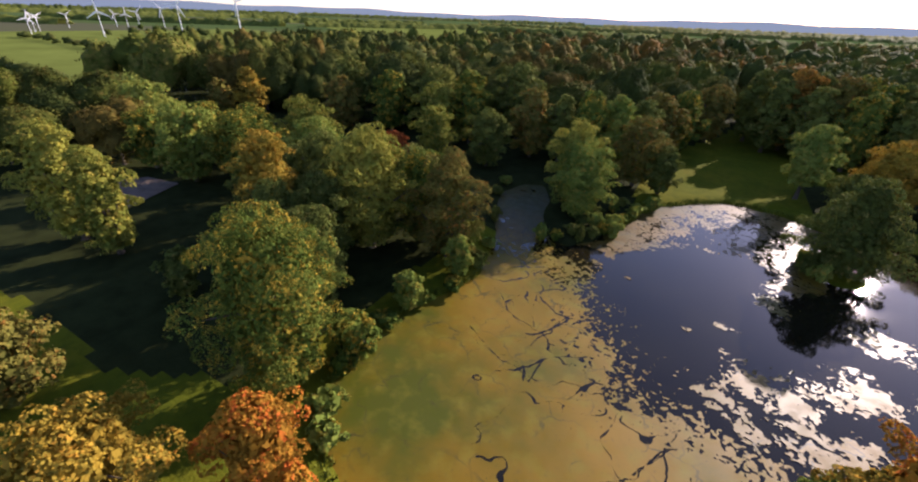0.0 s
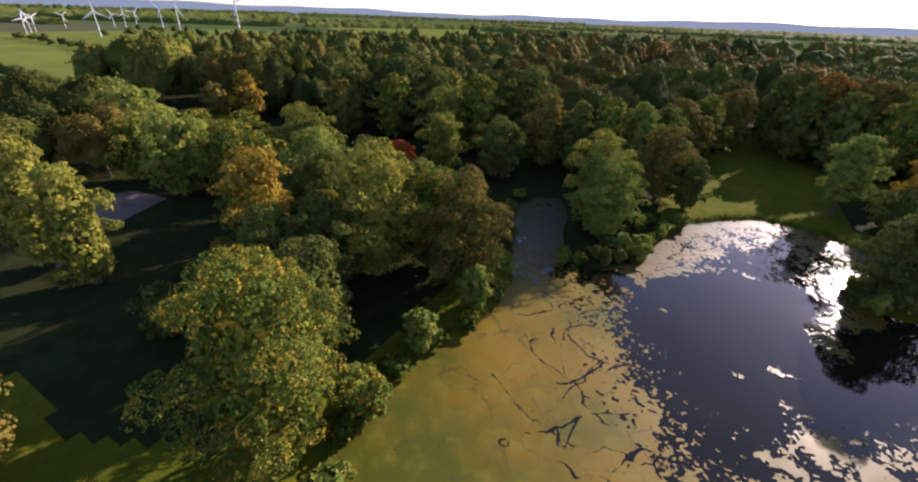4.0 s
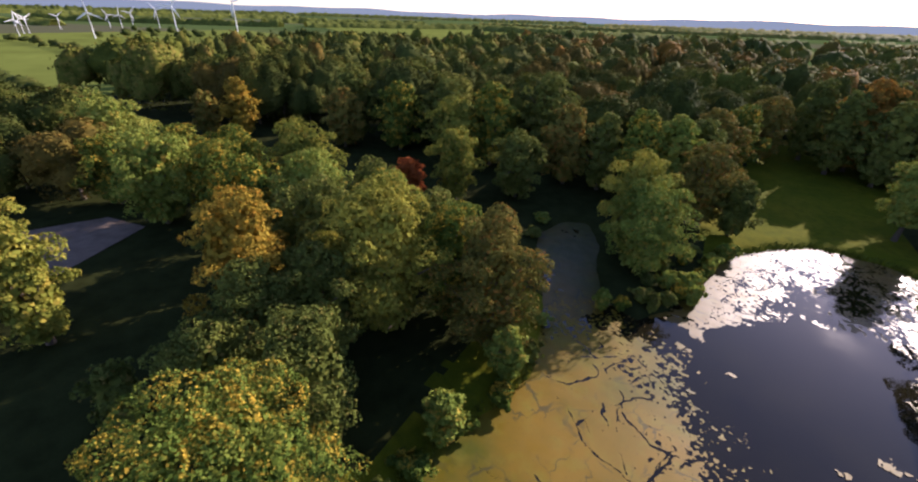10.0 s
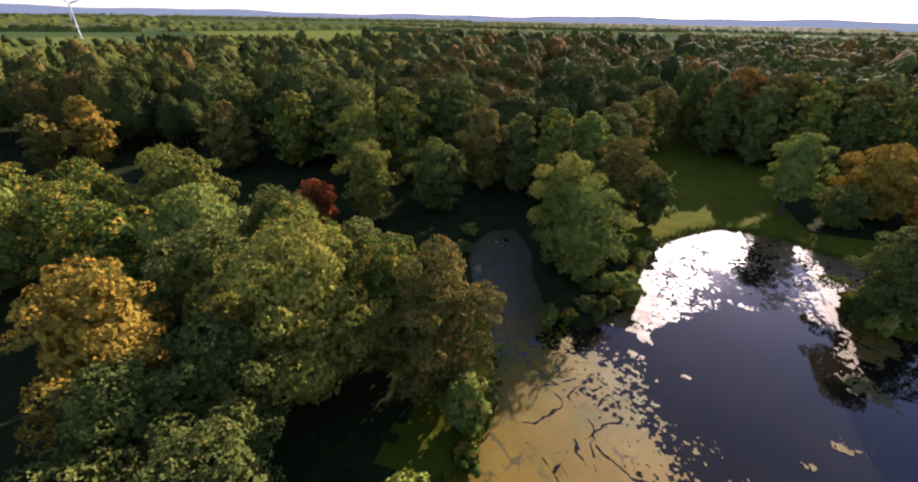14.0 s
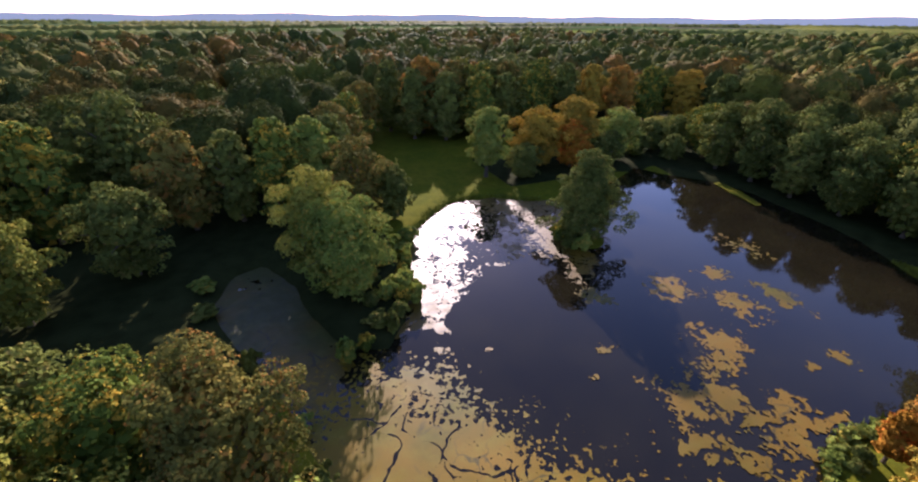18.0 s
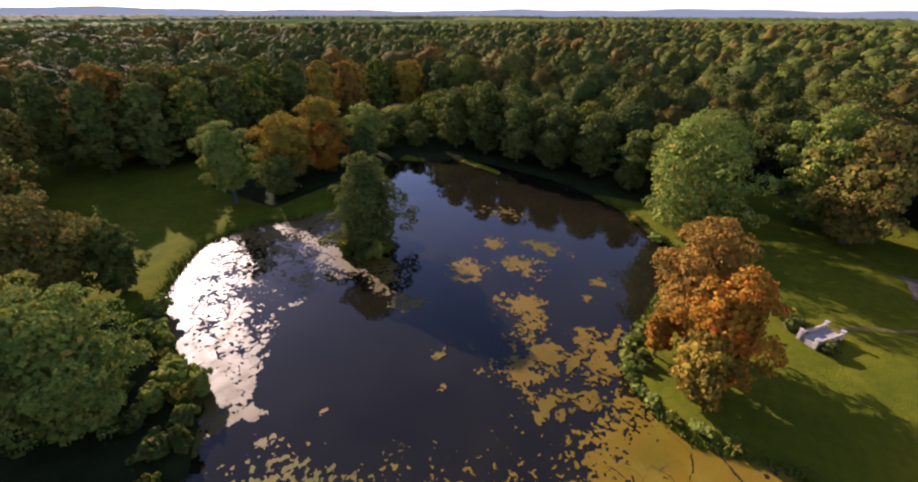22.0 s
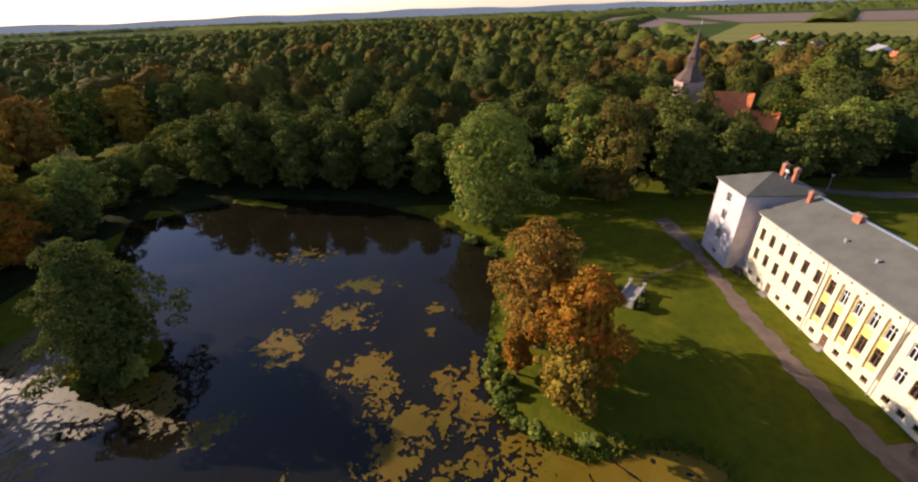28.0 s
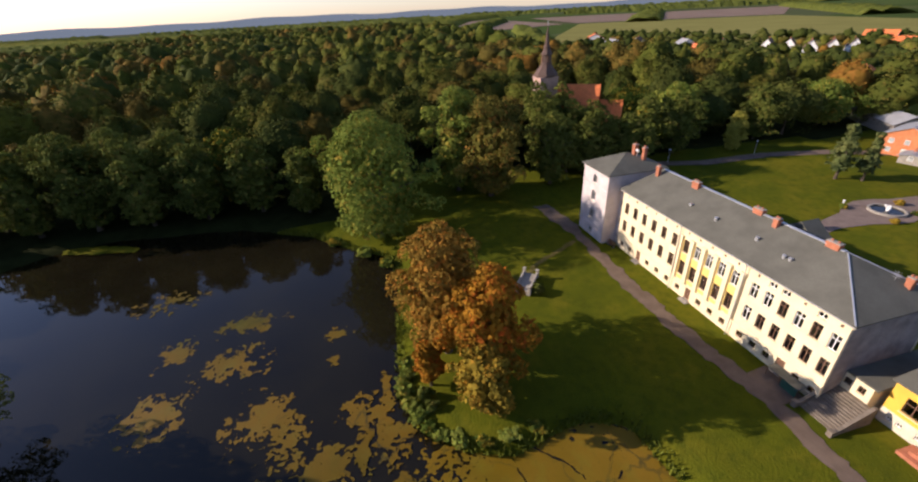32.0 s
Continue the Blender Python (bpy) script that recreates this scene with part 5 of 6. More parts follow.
for x in (far_x[2], mid_x[1], near_x[3]):
    d = part("door", boxes((x - 0.53, x + 0.53, FY - 0.2, FY - 0.12, G + 0.35, 3.22), (x - 0.42, x - 0.05, FY - 0.12, FY - 0.1, 1.5, 2.9), (x + 0.05, x + 0.42, FY - 0.12, FY - 0.1, 1.5, 2.9)), BROWNWOOD, manor, "brown panelled basement door")
    part("handle", boxes((x + 0.02, x + 0.05, FY - 0.1, FY - 0.04, 2.1, 2.25)), METAL, d)
    part("step", boxes((x - 0.9, x + 0.9, FY + 0.01, FY + 0.95, G - 0.2, G + 0.17), (x - 0.75, x + 0.75, FY + 0.01, FY + 0.55, G + 0.17, G + 0.34), bevel=0.02), STONE, manor, "worn stone door step")
for x0, x1, z0 in ((9.0, 22.0, 3.55), (34.8, 50.6, 3.55), (22.6, 34.3, 3.5)):
    part("string_course", boxes((x0, x1, FY + 0.003, FY + 0.12, z0, z0 + 0.17), bevel=0.02), STUCCO, manor, "projecting cream string course")
part("cornice", boxes((8.6, 50.8, FY + 0.003, FY + 0.35, 12.8, 13.0), (8.6, 50.8, FY + 0.003, FY + 0.5, 13.0, 13.2), bevel=0.02), STUCCO, manor, "cream moulded cornice")
part("gutter", boxes((8.5, 50.9, FY + 0.5, FY + 0.66, 13.08, 13.22), bevel=0.03), ZINC, manor, "grey metal gutter")
for x in (34.6, 22.2):
    bm = bmesh.new()
    tube(bm, (x, FY + 0.42, G), (x, FY + 0.42, 12.6), 0.07, 0.07, 8)
    tube(bm, (x, FY + 0.42, 12.6), (x, FY + 0.6, 13.1), 0.07, 0.07, 8)
    part("downpipe", bm, METAL, manor, "grey rain pipe")
BY = -12.6
part("back_wall", boxes((9.0, 50.6, BY, BY + 0.35, G - 0.3, 13.0)), STUCCO, manor)
part("end_wall", boxes((9.0, 9.35, BY + 0.35, FY - 0.35, G - 0.3, 13.0)), ENDWALL, manor, "mottled grey end wall, darker than the front")
part("end_wall", boxes((50.25, 50.6, BY + 0.35, FY - 0.35, G - 0.3, 13.0)), STUCCO, manor)
for z0 in (4.0, 8.0):
    part("floor_slab", boxes((9.4, 50.2, BY + 0.4, FY - 0.4, z0, z0 + 0.2)), STONE, manor)


def hip_roof(x0, x1, y0, y1, z, top, inset0, inset1, mat, parent, over=0.5, label=""):
    """A hipped roof with thick edges; insets of the ridge's ends."""
    x0, x1, y0, y1 = x0 - over, x1 + over, y0 - over, y1 + over
    ym = (y0 + y1) / 2
    bm = bmesh.new()
    b = [bm.verts.new(p) for p in ((x0, y0, z), (x1, y0, z), (x1, y1, z), (x0, y1, z))]
    c = [bm.verts.new((v.co.x, v.co.y, z + 0.16)) for v in b]
    r = [bm.verts.new((x0 + inset0, ym, top)), bm.verts.new((x1 - inset1, ym, top))]
    bm.faces.new(b[::-1])
    for i in range(4):
        bm.faces.new((b[i], b[(i + 1) % 4], c[(i + 1) % 4], c[i]))
    for f_ in ((c[0], c[1], r[1], r[0]), (c[1], c[2], r[1]), (c[2], c[3], r[0], r[1]), (c[3], c[0], r[0])):
        bm.faces.new(f_)
    return part("roof", bm, mat, parent, label)


hip_roof(9.0, 50.6, BY, FY, 13.2, 17.0, 7.5, 2.2, FELT, manor, 0.55, "flat-pitched grey felt roof with hipped end")
part("ridge_cap", boxes((16.2, 48.6, -6.25, -5.75, 16.95, 17.1), bevel=0.04), ZINC, manor, "pale metal ridge capping")
bm = bmesh.new()
for ye in (1.1, -13.1):
    tube(bm, (8.6, ye, 13.42), (16.0, -6.0, 17.04), 0.09, 0.09, 6)
part("hip_cap", bm, ZINC, manor)


def chimney(parent, x, y, z0, z1, wx, wy, mat=BRICK, label="red brick chimney"):
    ch = part("chimney", boxes((x - wx / 2, x + wx / 2, y - wy / 2, y + wy / 2, z0, z1), (x - wx / 2 - 0.08, x + wx / 2 + 0.08, y - wy / 2 - 0.08, y + wy / 2 + 0.08, z1 - 0.35, z1 - 0.12), bevel=0.03), mat, parent, label)
    part("cap", boxes((x - wx / 2 - 0.05, x + wx / 2 + 0.05, y - wy / 2 - 0.05, y + wy / 2 + 0.05, z1 + 0.002, z1 + 0.1)), STONE, ch)
    for k in (-0.25, 0.25):
        part("flue", tube(bmesh.new(), (x + wx * k, y, z1 + 0.1), (x + wx * k, y, z1 + 0.35), 0.13, 0.12, 8), BRICK, ch)


for x, y, wx, wy, hh in ((48.3, -4.4, 0.75, 0.6, 0.9), (40, -5.4, 1.4, 0.7, 0.7), (28.3, -5.9, 1.5, 0.7, 0.6), (24.8, -5.2, 0.7, 0.7, 0.7), (17.6, -5.9, 1.6, 0.7, 0.6)):
    chimney(manor, x, y, 15.6, 17.0 + hh, wx, wy)
chimney(manor, 10.9, -9.4, 13.6, 15.8, 0.7, 0.7, label="tall red brick end chimney")
for x, y, z in ((37, -2.2, 15.2), (31.5, -2.0, 15.2), (24.5, -2.2, 15.3), (20.0, -1.8, 15.0), (19.2, -1.9, 15.0)):
    part("roof_hatch", boxes((x - 0.2, x + 0.2, y - 0.17, y + 0.17, z - 0.5, z + 0.2), (x - 0.25, x + 0.25, y - 0.22, y + 0.22, z + 0.202, z + 0.25), bevel=0.02), ZINC, manor, "small metal roof hatch")
bm = bmesh.new()
tube(bm, (12, -8.6, 14.2), (12, -8.6, 16.2), 0.025, 0.02, 5)
for k in range(4):
    tube(bm, (11.6, -8.6, 15.4 + 0.22 * k), (12.4, -8.6, 15.4 + 0.22 * k), 0.015, 0.015, 4)
part("antenna", bm, METAL, manor, "thin roof aerial")
# corner block of the house, set forward, in greyed plaster
tw_h = [(x - 0.75, x + 0.75, z, z + hh) for x in (56.9,) for z, hh in ((1.7, 1.1), (4.9, 2.1), (8.9, 2.1), (12.7, 1.7))]
wall_panel("tower_wall", 52.2, 61.2, G - 0.3, 15.7, 3.2, tw_h, STUCCO_GREY, manor, label="greyed lilac plaster wall")
for a, b, c, d in tw_h:
    window(manor, (a + b) / 2, c, 1.5, round(d - c, 2), 3.2, WHITE, "white casement in grey plaster", 0)
part("tower_wall", boxes((52.2, 52.55, -8.9, 2.85, G - 0.3, 15.7)), STUCCO_GREY, manor)
part("tower_wall", boxes((60.85, 61.2, -8.9, 2.85, G - 0.3, 15.7)), STUCCO_GREY, manor)
part("tower_wall", boxes((52.2, 61.2, -9.25, -8.9, G - 0.3, 15.7)), STUCCO_GREY, manor)
for z0 in (3.5, 12.2, 15.35):
    part("string_course", boxes((52.0, 61.4, 3.203, 3.36, z0, z0 + 0.2), bevel=0.02), STUCCO_GREY, manor)
hip_roof(52.2, 61.2, -9.2, 3.2, 15.7, 18.4, 4.9, 4.9, FELT, manor, 0.5, "grey felt hipped roof of the corner block")
link_h = [(x - 0.4, x + 0.4, z, z + hh) for x in (51.4,) for z, hh in ((1.7, 1.0), (5.0, 1.9), (9.0, 1.9), (11.9, 0.9))]
wall_panel("link_wall", 50.6, 52.2, G - 0.3, 13.0, 0.1, link_h, STUCCO_GREY, manor)
for a, b, c, d in link_h:
    window(manor, (a + b) / 2, c, 0.8, round(d - c, 2), 0.1, WHITE, "narrow white casement", 0)
chimney(manor, 56.0, -4.5, 17.2, 20.0, 0.8, 0.8)
chimney(manor, 54.5, -5.6, 16.8, 19.6, 0.7, 0.7)
bm = bmesh.new()
bmesh.ops.create_cone(bm, segments=16, radius1=0.08, radius2=0.42, depth=0.14, matrix=pose(55.2, -4.4, 18.9, 65, 0, 20))
tube(bm, (55.2, -4.45, 17.4), (55.2, -4.45, 18.9), 0.03, 0.03, 6)
part("satellite_dish", bm, WHITE, manor, "white satellite dish")
# gabled dormer at the back
bm = bmesh.new()
for p in ([(23, -11.5, 13.4), (29, -11.5, 13.4), (26, -11.5, 15.6)],):
    f_ = bm.faces.new([bm.verts.new(v) for v in p])
    ex = bmesh.ops.extrude_face_region(bm, geom=[f_])
    bmesh.ops.translate(bm, verts=[v for v in ex["geom"] if isinstance(v, bmesh.types.BMVert)], vec=(0, -3.2, 0))
part("back_gable", bm, FELT, manor, "grey roofed rear gable")

# ---- stairs and annex ----
annex = thing("annex", (7.6, -7, G), "low white-walled annex with flat grey roof", "annex")
ah = [(8.1, 8.9, 3.7, 4.7), (6.6, 7.4, 3.7, 4.7)]
wall_panel("annex_wall", 6.0, 9.0, G - 0.3, 5.4, -2.4, ah, STUCCO, annex)
for a, b, c, d in ah:
    window(annex, (a + b) / 2, c, 0.8, 1.0, -2.4, BROWNWOOD, "small dark annex window", 0)
part("annex_wall", boxes((6.0, 6.3, -20.4, -2.75, G - 0.3, 5.4)), STUCCO, annex)
part("roof", boxes((5.6, 8.95, -20.6, -2.2, 5.4, 5.62), bevel=0.03), FELT, annex, "flat grey felt roof")
stair = thing("outside_stair", (7, 0.8, G), "broad stone flight with solid parapets before the annex", "staircase")
N = 13
for k in range(N):
    part("step", boxes((5.3, 9.2, 2.6 - (k + 1) * 0.37 + 0.0, 2.6 - k * 0.37, G - 0.1, G + (k + 1) * 0.165), bevel=0.015), STEP, stair)
part("landing", boxes((5.3, 9.0, -2.38, 2.6 - N * 0.37, G - 0.1, G + N * 0.165)), STEP, stair)
for x in (4.9, 9.2):
    bm = bmesh.new()
    p = [(x, 3.3, G - 0.2), (x, -2.38, G - 0.2), (x, -2.38, 3.5), (x, -2.0, 3.5), (x, 3.0, 1.35), (x, 3.3, 1.35)]
    f_ = bm.faces.new([bm.verts.new(v) for v in p])
    ex = bmesh.ops.extrude_face_region(bm, geom=[f_])
    bmesh.ops.translate(bm, verts=[v for v in ex["geom"] if isinstance(v, bmesh.types.BMVert)], vec=(0.4, 0, 0))
    part("parapet", bm, STEP, stair, "solid stone parapet")
    part("pier", boxes((x - 0.08, x + 0.48, 3.0, 3.55, G - 0.2, 1.75), (x - 0.14, x + 0.54, 2.94, 3.61, 1.752, 1.86), bevel=0.02), STEP, stair)
sheet("terrace", [(9.8, 1.0), (15.5, 1.0), (15.0, 5.2), (9.8, 5.0)], GRAVEL, 1.09, "pinkish paved terrace beside the stair", "paving")
shed = thing("lean_to", (12.3, 1.6, G), "dark green slatted lean-to shelter by the wall", "shelter")
part("roof", boxes((10.2, 14.4, 0.75, 2.3, 2.35, 2.43), bevel=0.01), FELT, shed, "dark flat shelter roof")
for k in range(12):
    part("board", boxes((10.25 + 0.17 * k, 10.25 + 0.17 * k + 0.155, 2.2, 2.23, G + 0.1, 2.35)), GREENPAINT, shed)
for x in (10.25, 12.4, 14.3):
    part("post", boxes((x, x + 0.08, 2.1, 2.18, G, 2.35)), BROWNWOOD, shed)

wing = thing("yellow_wing", (3, -9, G), "ochre-yellow wing with pale plinth and grey roof", "house wing")
wh = [(2.2, 4.0, 3.7, 5.8), (-2.6, -0.8, 3.7, 5.8)]
wall_panel("wing_wall", -6.0, 5.4, 3.0, 6.9, -4.0, wh, OCHRE, wing, label="ochre yellow plaster wall")
for a, b, c, d in wh:
    window(wing, (a + b) / 2, c, 1.8, 2.1, -4.0, BROWNWOOD, "wide dark mullioned window", 0.6)
ph = [(x - 0.3, x + 0.3, 1.7, 2.3) for x in (4.4, 3.4, 1.6, 0.2, -1.6, -3.4)]
wall_panel("plinth_wall", -6.0, 5.4, G - 0.3, 3.0, -3.9, ph, PLINTH, wing, label="pale stained plinth wall")
for a, b, c, d in ph:
    window(wing, (a + b) / 2, c, 0.6, 0.6, -3.9, WHITE, "little white plinth window", 0)
part("wing_wall", boxes((5.05, 5.4, -14, -4.35, G - 0.3, 6.9)), OCHRE, wing)
part("wing_wall", boxes((-6.0, -5.65, -14, -4.35, G - 0.3, 6.9)), OCHRE, wing)
part("wing_wall", boxes((-6.0, 5.4, -14.35, -14, G - 0.3, 6.9)), OCHRE, wing)
hip_roof(-6.0, 5.4, -14.3, -4.0, 6.9, 9.0, 0.6, 0.6, FELT, wing, 0.35, "grey felt gabled roof")
part("ramp", boxes((-1, 1.6, -3.6, -1.2, G - 0.2, G + 0.5), (-0.5, 1.0, -3.6, -1.8, G + 0.5, G + 1.0), bevel=0.04), BRICK, wing, "reddish brick steps")


# ---- buildings beyond ----
def house(x, y, w, l, eave, ridge, turn, wall, roof, label, windows=2, name="house"):
    """A gabled house; its gable, w wide, faces its own +y."""
    t = new(name)
    t.matrix_basis = Matrix.Translation((x, y, 0.9)) @ Matrix.Rotation(radians(turn), 4, "Z")
    tagged(t, label, "house")

    def piece(nm, bm, mt, par=None, lab=""):
        me_ = bpy.data.meshes.new(nm)
        bm.to_mesh(me_)
        bm.free()
        me_.materials.append(mt)
        o = new(nm, me_)
        o.parent = par or t
        if lab:
            o["label"] = lab
        return o
    bm = bmesh.new()
    prof = [(-w / 2, -0.3), (w / 2, -0.3), (w / 2, eave), (0, ridge), (-w / 2, eave)]
    f_ = bm.faces.new([bm.verts.new((a, l / 2, c)) for a, c in prof])
    ex = bmesh.ops.extrude_face_region(bm, geom=[f_])
    bmesh.ops.translate(bm, verts=[v for v in ex["geom"] if isinstance(v, bmesh.types.BMVert)], vec=(0, -l, 0))
    bmesh.ops.recalc_face_normals(bm, faces=bm.faces)
    piece("wall", bm, wall)
    s = (ridge - eave) / (w / 2)
    for sx in (-1, 1):
        bm = bmesh.new()
        o_ = 0.5
        prof = [(0, ridge + 0.02), (sx * (w / 2 + o_), eave - s * o_ + 0.02), (sx * (w / 2 + o_), eave - s * o_ + 0.22), (0, ridge + 0.24)]
        f_ = bm.faces.new([bm.verts.new((a, l / 2 + 0.4, c)) for a, c in prof])
        ex = bmesh.ops.extrude_face_region(bm, geom=[f_])
        bmesh.ops.translate(bm, verts=[v for v in ex["geom"] if isinstance(v, bmesh.types.BMVert)], vec=(0, -l - 0.8, 0))
        bmesh.ops.recalc_face_normals(bm, faces=bm.faces)
        piece("roof", bm, roof)
    for k in range(windows):
        wx = (k - (windows - 1) / 2) * w / (windows + 0.6)
        for z in ([1.0, 3.6] if eave > 4.5 else [1.0]):
            fr = piece("window", boxes((wx - 0.6, wx + 0.6, l / 2 + 0.003, l / 2 + 0.06, z, z + 1.4)), WHITE)
            piece("pane", boxes((wx - 0.5, wx - 0.04, l / 2 + 0.062, l / 2 + 0.07, z + 0.1, z + 1.3), (wx + 0.04, wx + 0.5, l / 2 + 0.062, l / 2 + 0.07, z + 0.1, z + 1.3)), GLASS, fr)
    piece("chimney", boxes((0.3, 0.9, -l / 5, -l / 5 + 0.6, ridge - 1.2, ridge + 1.0), bevel=0.03), BRICK)
    return t


DARKTILE = simple("dark_brown_tiles", (0.13, 0.085, 0.065), 0.85, 0.25, vary=0.25, scale=1.0)
SHEETROOF = simple("pale_grey_sheet_roof", (0.28, 0.285, 0.29), 0.8, 0.2, vary=0.15, scale=0.4)
ORANGEBRICK = simple("orange_brick", (0.55, 0.2, 0.08), 0.9, 0.2, vary=0.2, scale=1.0, bump=0.2)
brick_house = house(70, -113, 13, 18, 5.6, 8.6, 14, ORANGEBRICK, SHEETROOF, "orange brick house with grey sheet roof behind the lawn", 3)
house(63.5, -102, 5, 6, 2.2, 2.8, 14, STONE, SHEETROOF, "low pale shed before a brick house", 1, "shed")
house(92, -134, 10, 26, 4.0, 6.5, 60, STONE, SHEETROOF, "grey roofed barn behind a brick house", 2, "barn")
for x, y, w, l, e, r, a, wl, rf, lab in [
        (300, -308, 9, 12, 4.0, 10, 30, WHITE, DARKTILE, "white gabled village house with dark steep roof"), (303, -335, 9, 12, 3.2, 8.5, 35, WHITE, DARKTILE, "white gabled village house with dark steep roof"),
        (272, -320, 9, 12, 4.0, 9.5, 40, WHITE, DARKTILE, "white gabled village house with dark steep roof"), (263, -331, 9, 12, 4.2, 10, 40, WHITE, DARKTILE, "white gabled village house with dark steep roof"),
        (258, -346, 9, 12, 4.2, 9.5, 42, WHITE, DARKTILE, "white gabled village house with dark steep roof"), (500, -262, 20, 22, 5, 10, 60, WHITE, TILE, "white house with orange roof beyond trees"),
        (430, -243, 12, 20, 5, 8, 80, WHITE, SHEETROOF, "white flat-roofed village building"), (418, -264, 9, 12, 6, 9, 30, WHITE, DARKTILE, "white village house beyond trees"),
        (352, -268, 12, 18, 6, 10, 70, WHITE, SHEETROOF, "white village house with grey roof"), (330, -262, 10, 14, 4, 7, 70, ORANGEBRICK, TILE, "village house with orange roof"),
        (340, -299, 9, 12, 3.5, 8.5, 40, STUCCO, DARKTILE, "cream village house with brown roof"), (293, -425, 11, 24, 6, 10, 110, WHITE, TILE, "white house with orange roof"),
        (231, -366, 12, 26, 7, 10.5, 115, WHITE, TILE, "long white house with red roof"), (222, -350, 10, 14, 3.5, 7, 115, ORANGEBRICK, TILE, "low house with red roof"),
        (205, -380, 12, 20, 7, 10, 115, WHITE, TILE, "white house with red roof"), (163, -222, 9, 12, 4, 7, 20, STUCCO, TILE, "cream house under trees"),
        (693, -128, 12, 18, 5, 10, 70, STUCCO, DARKTILE, "distant house with dark roof"), (768, -113, 12, 18, 5, 10, 70, STUCCO, DARKTILE, "distant house with dark roof"),
        (757, -167, 12, 18, 5, 10, 20, STUCCO, TILE, "distant house with orange roof"), (720, -150, 12, 18, 5, 10, 45, STUCCO, DARKTILE, "distant house with dark roof"),
        (520, 205, 14, 20, 5, 9, 30, STUCCO, TILE, "pale house beyond the wood"),
        (-392, 560, 18, 60, 5, 9, 62, WHITE, SHEETROOF, "long grey-roofed farm barn"), (-330, 600, 18, 60, 5, 9, 66, STUCCO, DARKTILE, "long brown-roofed farm barn"), (-262, 630, 18, 70, 5, 9, 66, WHITE, SHEETROOF, "long grey-roofed farm barn")]:
    house(x, y, w, l, e, r, a, wl, rf, lab, 2)

silo = thing("silo", (-424, 484, 0.9), "squat silver farm silo with domed roof", "silo")
part("tank", tube(bmesh.new(), (-424, 484, 0.5), (-424, 484, 9), 9, 9, 24), ZINC, silo)
bm = bmesh.new()
bmesh.ops.create_uvsphere(bm, u_segments=20, v_segments=8, radius=9, matrix=Matrix.Translation((-424, 484, 8.8)) @ Matrix.Diagonal((1, 1, 0.45, 1)))
part("dome", bm, WHITE, silo)


def turbine(x, y, hub, face, spin):
    """A wind turbine at rest."""
    t = thing("wind_turbine", (x, y, 0.9), "white three-bladed wind turbine on farmland", "wind turbine", "wind farm")
    part("tower", tube(bmesh.new(), (x, y, 0.5), (x, y, hub - 0.5), hub * 0.02, hub * 0.01, 10), WHITE, t)
    fx, fy = math.cos(radians(face)), math.sin(radians(face))
    hubp = Vector((x + fx * 0.043 * hub, y + fy * 0.043 * hub, hub))
    part("nacelle", tube(bmesh.new(), (x - fx * 0.05 * hub, y - fy * 0.05 * hub, hub), (x + fx * 0.036 * hub, y + fy * 0.036 * hub, hub), 0.021 * hub, 0.017 * hub, 8), WHITE, t)
    part("hub", tube(bmesh.new(), hubp - Vector((fx, fy, 0)) * 0.012 * hub, hubp + Vector((fx, fy, 0)) * 0.012 * hub, 0.018 * hub, 0.006 * hub, 8), WHITE, t)
    side = Vector((-fy, fx, 0))
    for k in range(3):
        a = radians(spin + 120 * k)
        d = side * math.cos(a) + Vector((0, 0, math.sin(a)))
        bm = bmesh.new()
        n_ = Vector((fx, fy, 0))
        c_ = d.cross(n_)
        R_ = hub * 0.52
        ring = []
        for s, wd, th in ((0.02, 1.0, 0.9), (0.2, 1.9, 0.5), (0.6, 1.2, 0.3), (1.0, 0.3, 0.1)):
            p = hubp + d * (R_ * s)
            wd, th = wd * hub / 60, th * hub / 60
            ring.append([bm.verts.new(p + c_ * wd * q + n_ * th * w_) for q, w_ in ((-1, 0), (0, 1), (1.2, 0), (0, -1))])
        for r0, r1 in zip(ring, ring[1:]):
            for i in range(4):
                bm.faces.new((r0[i], r0[(i + 1) % 4], r1[(i + 1) % 4], r1[i]))
        bm.faces.new(ring[-1])
        part("blade", bm, WHITE, t)


for k, (x, y, hub) in enumerate([(-836, 584, 52), (-867, 488, 42), (-745, 312, 32), (-1022, 541, 34), (-984, 475, 28), (-1033, 478, 24), (-1037, 460, 23), (-1007, 372, 15), (-827, 261, 18), (-880, 283, 19), (-909, 298, 15)]):
    turbine(x, y, max(hub, 21), -35 + 4 * k, 20 + 37 * k)

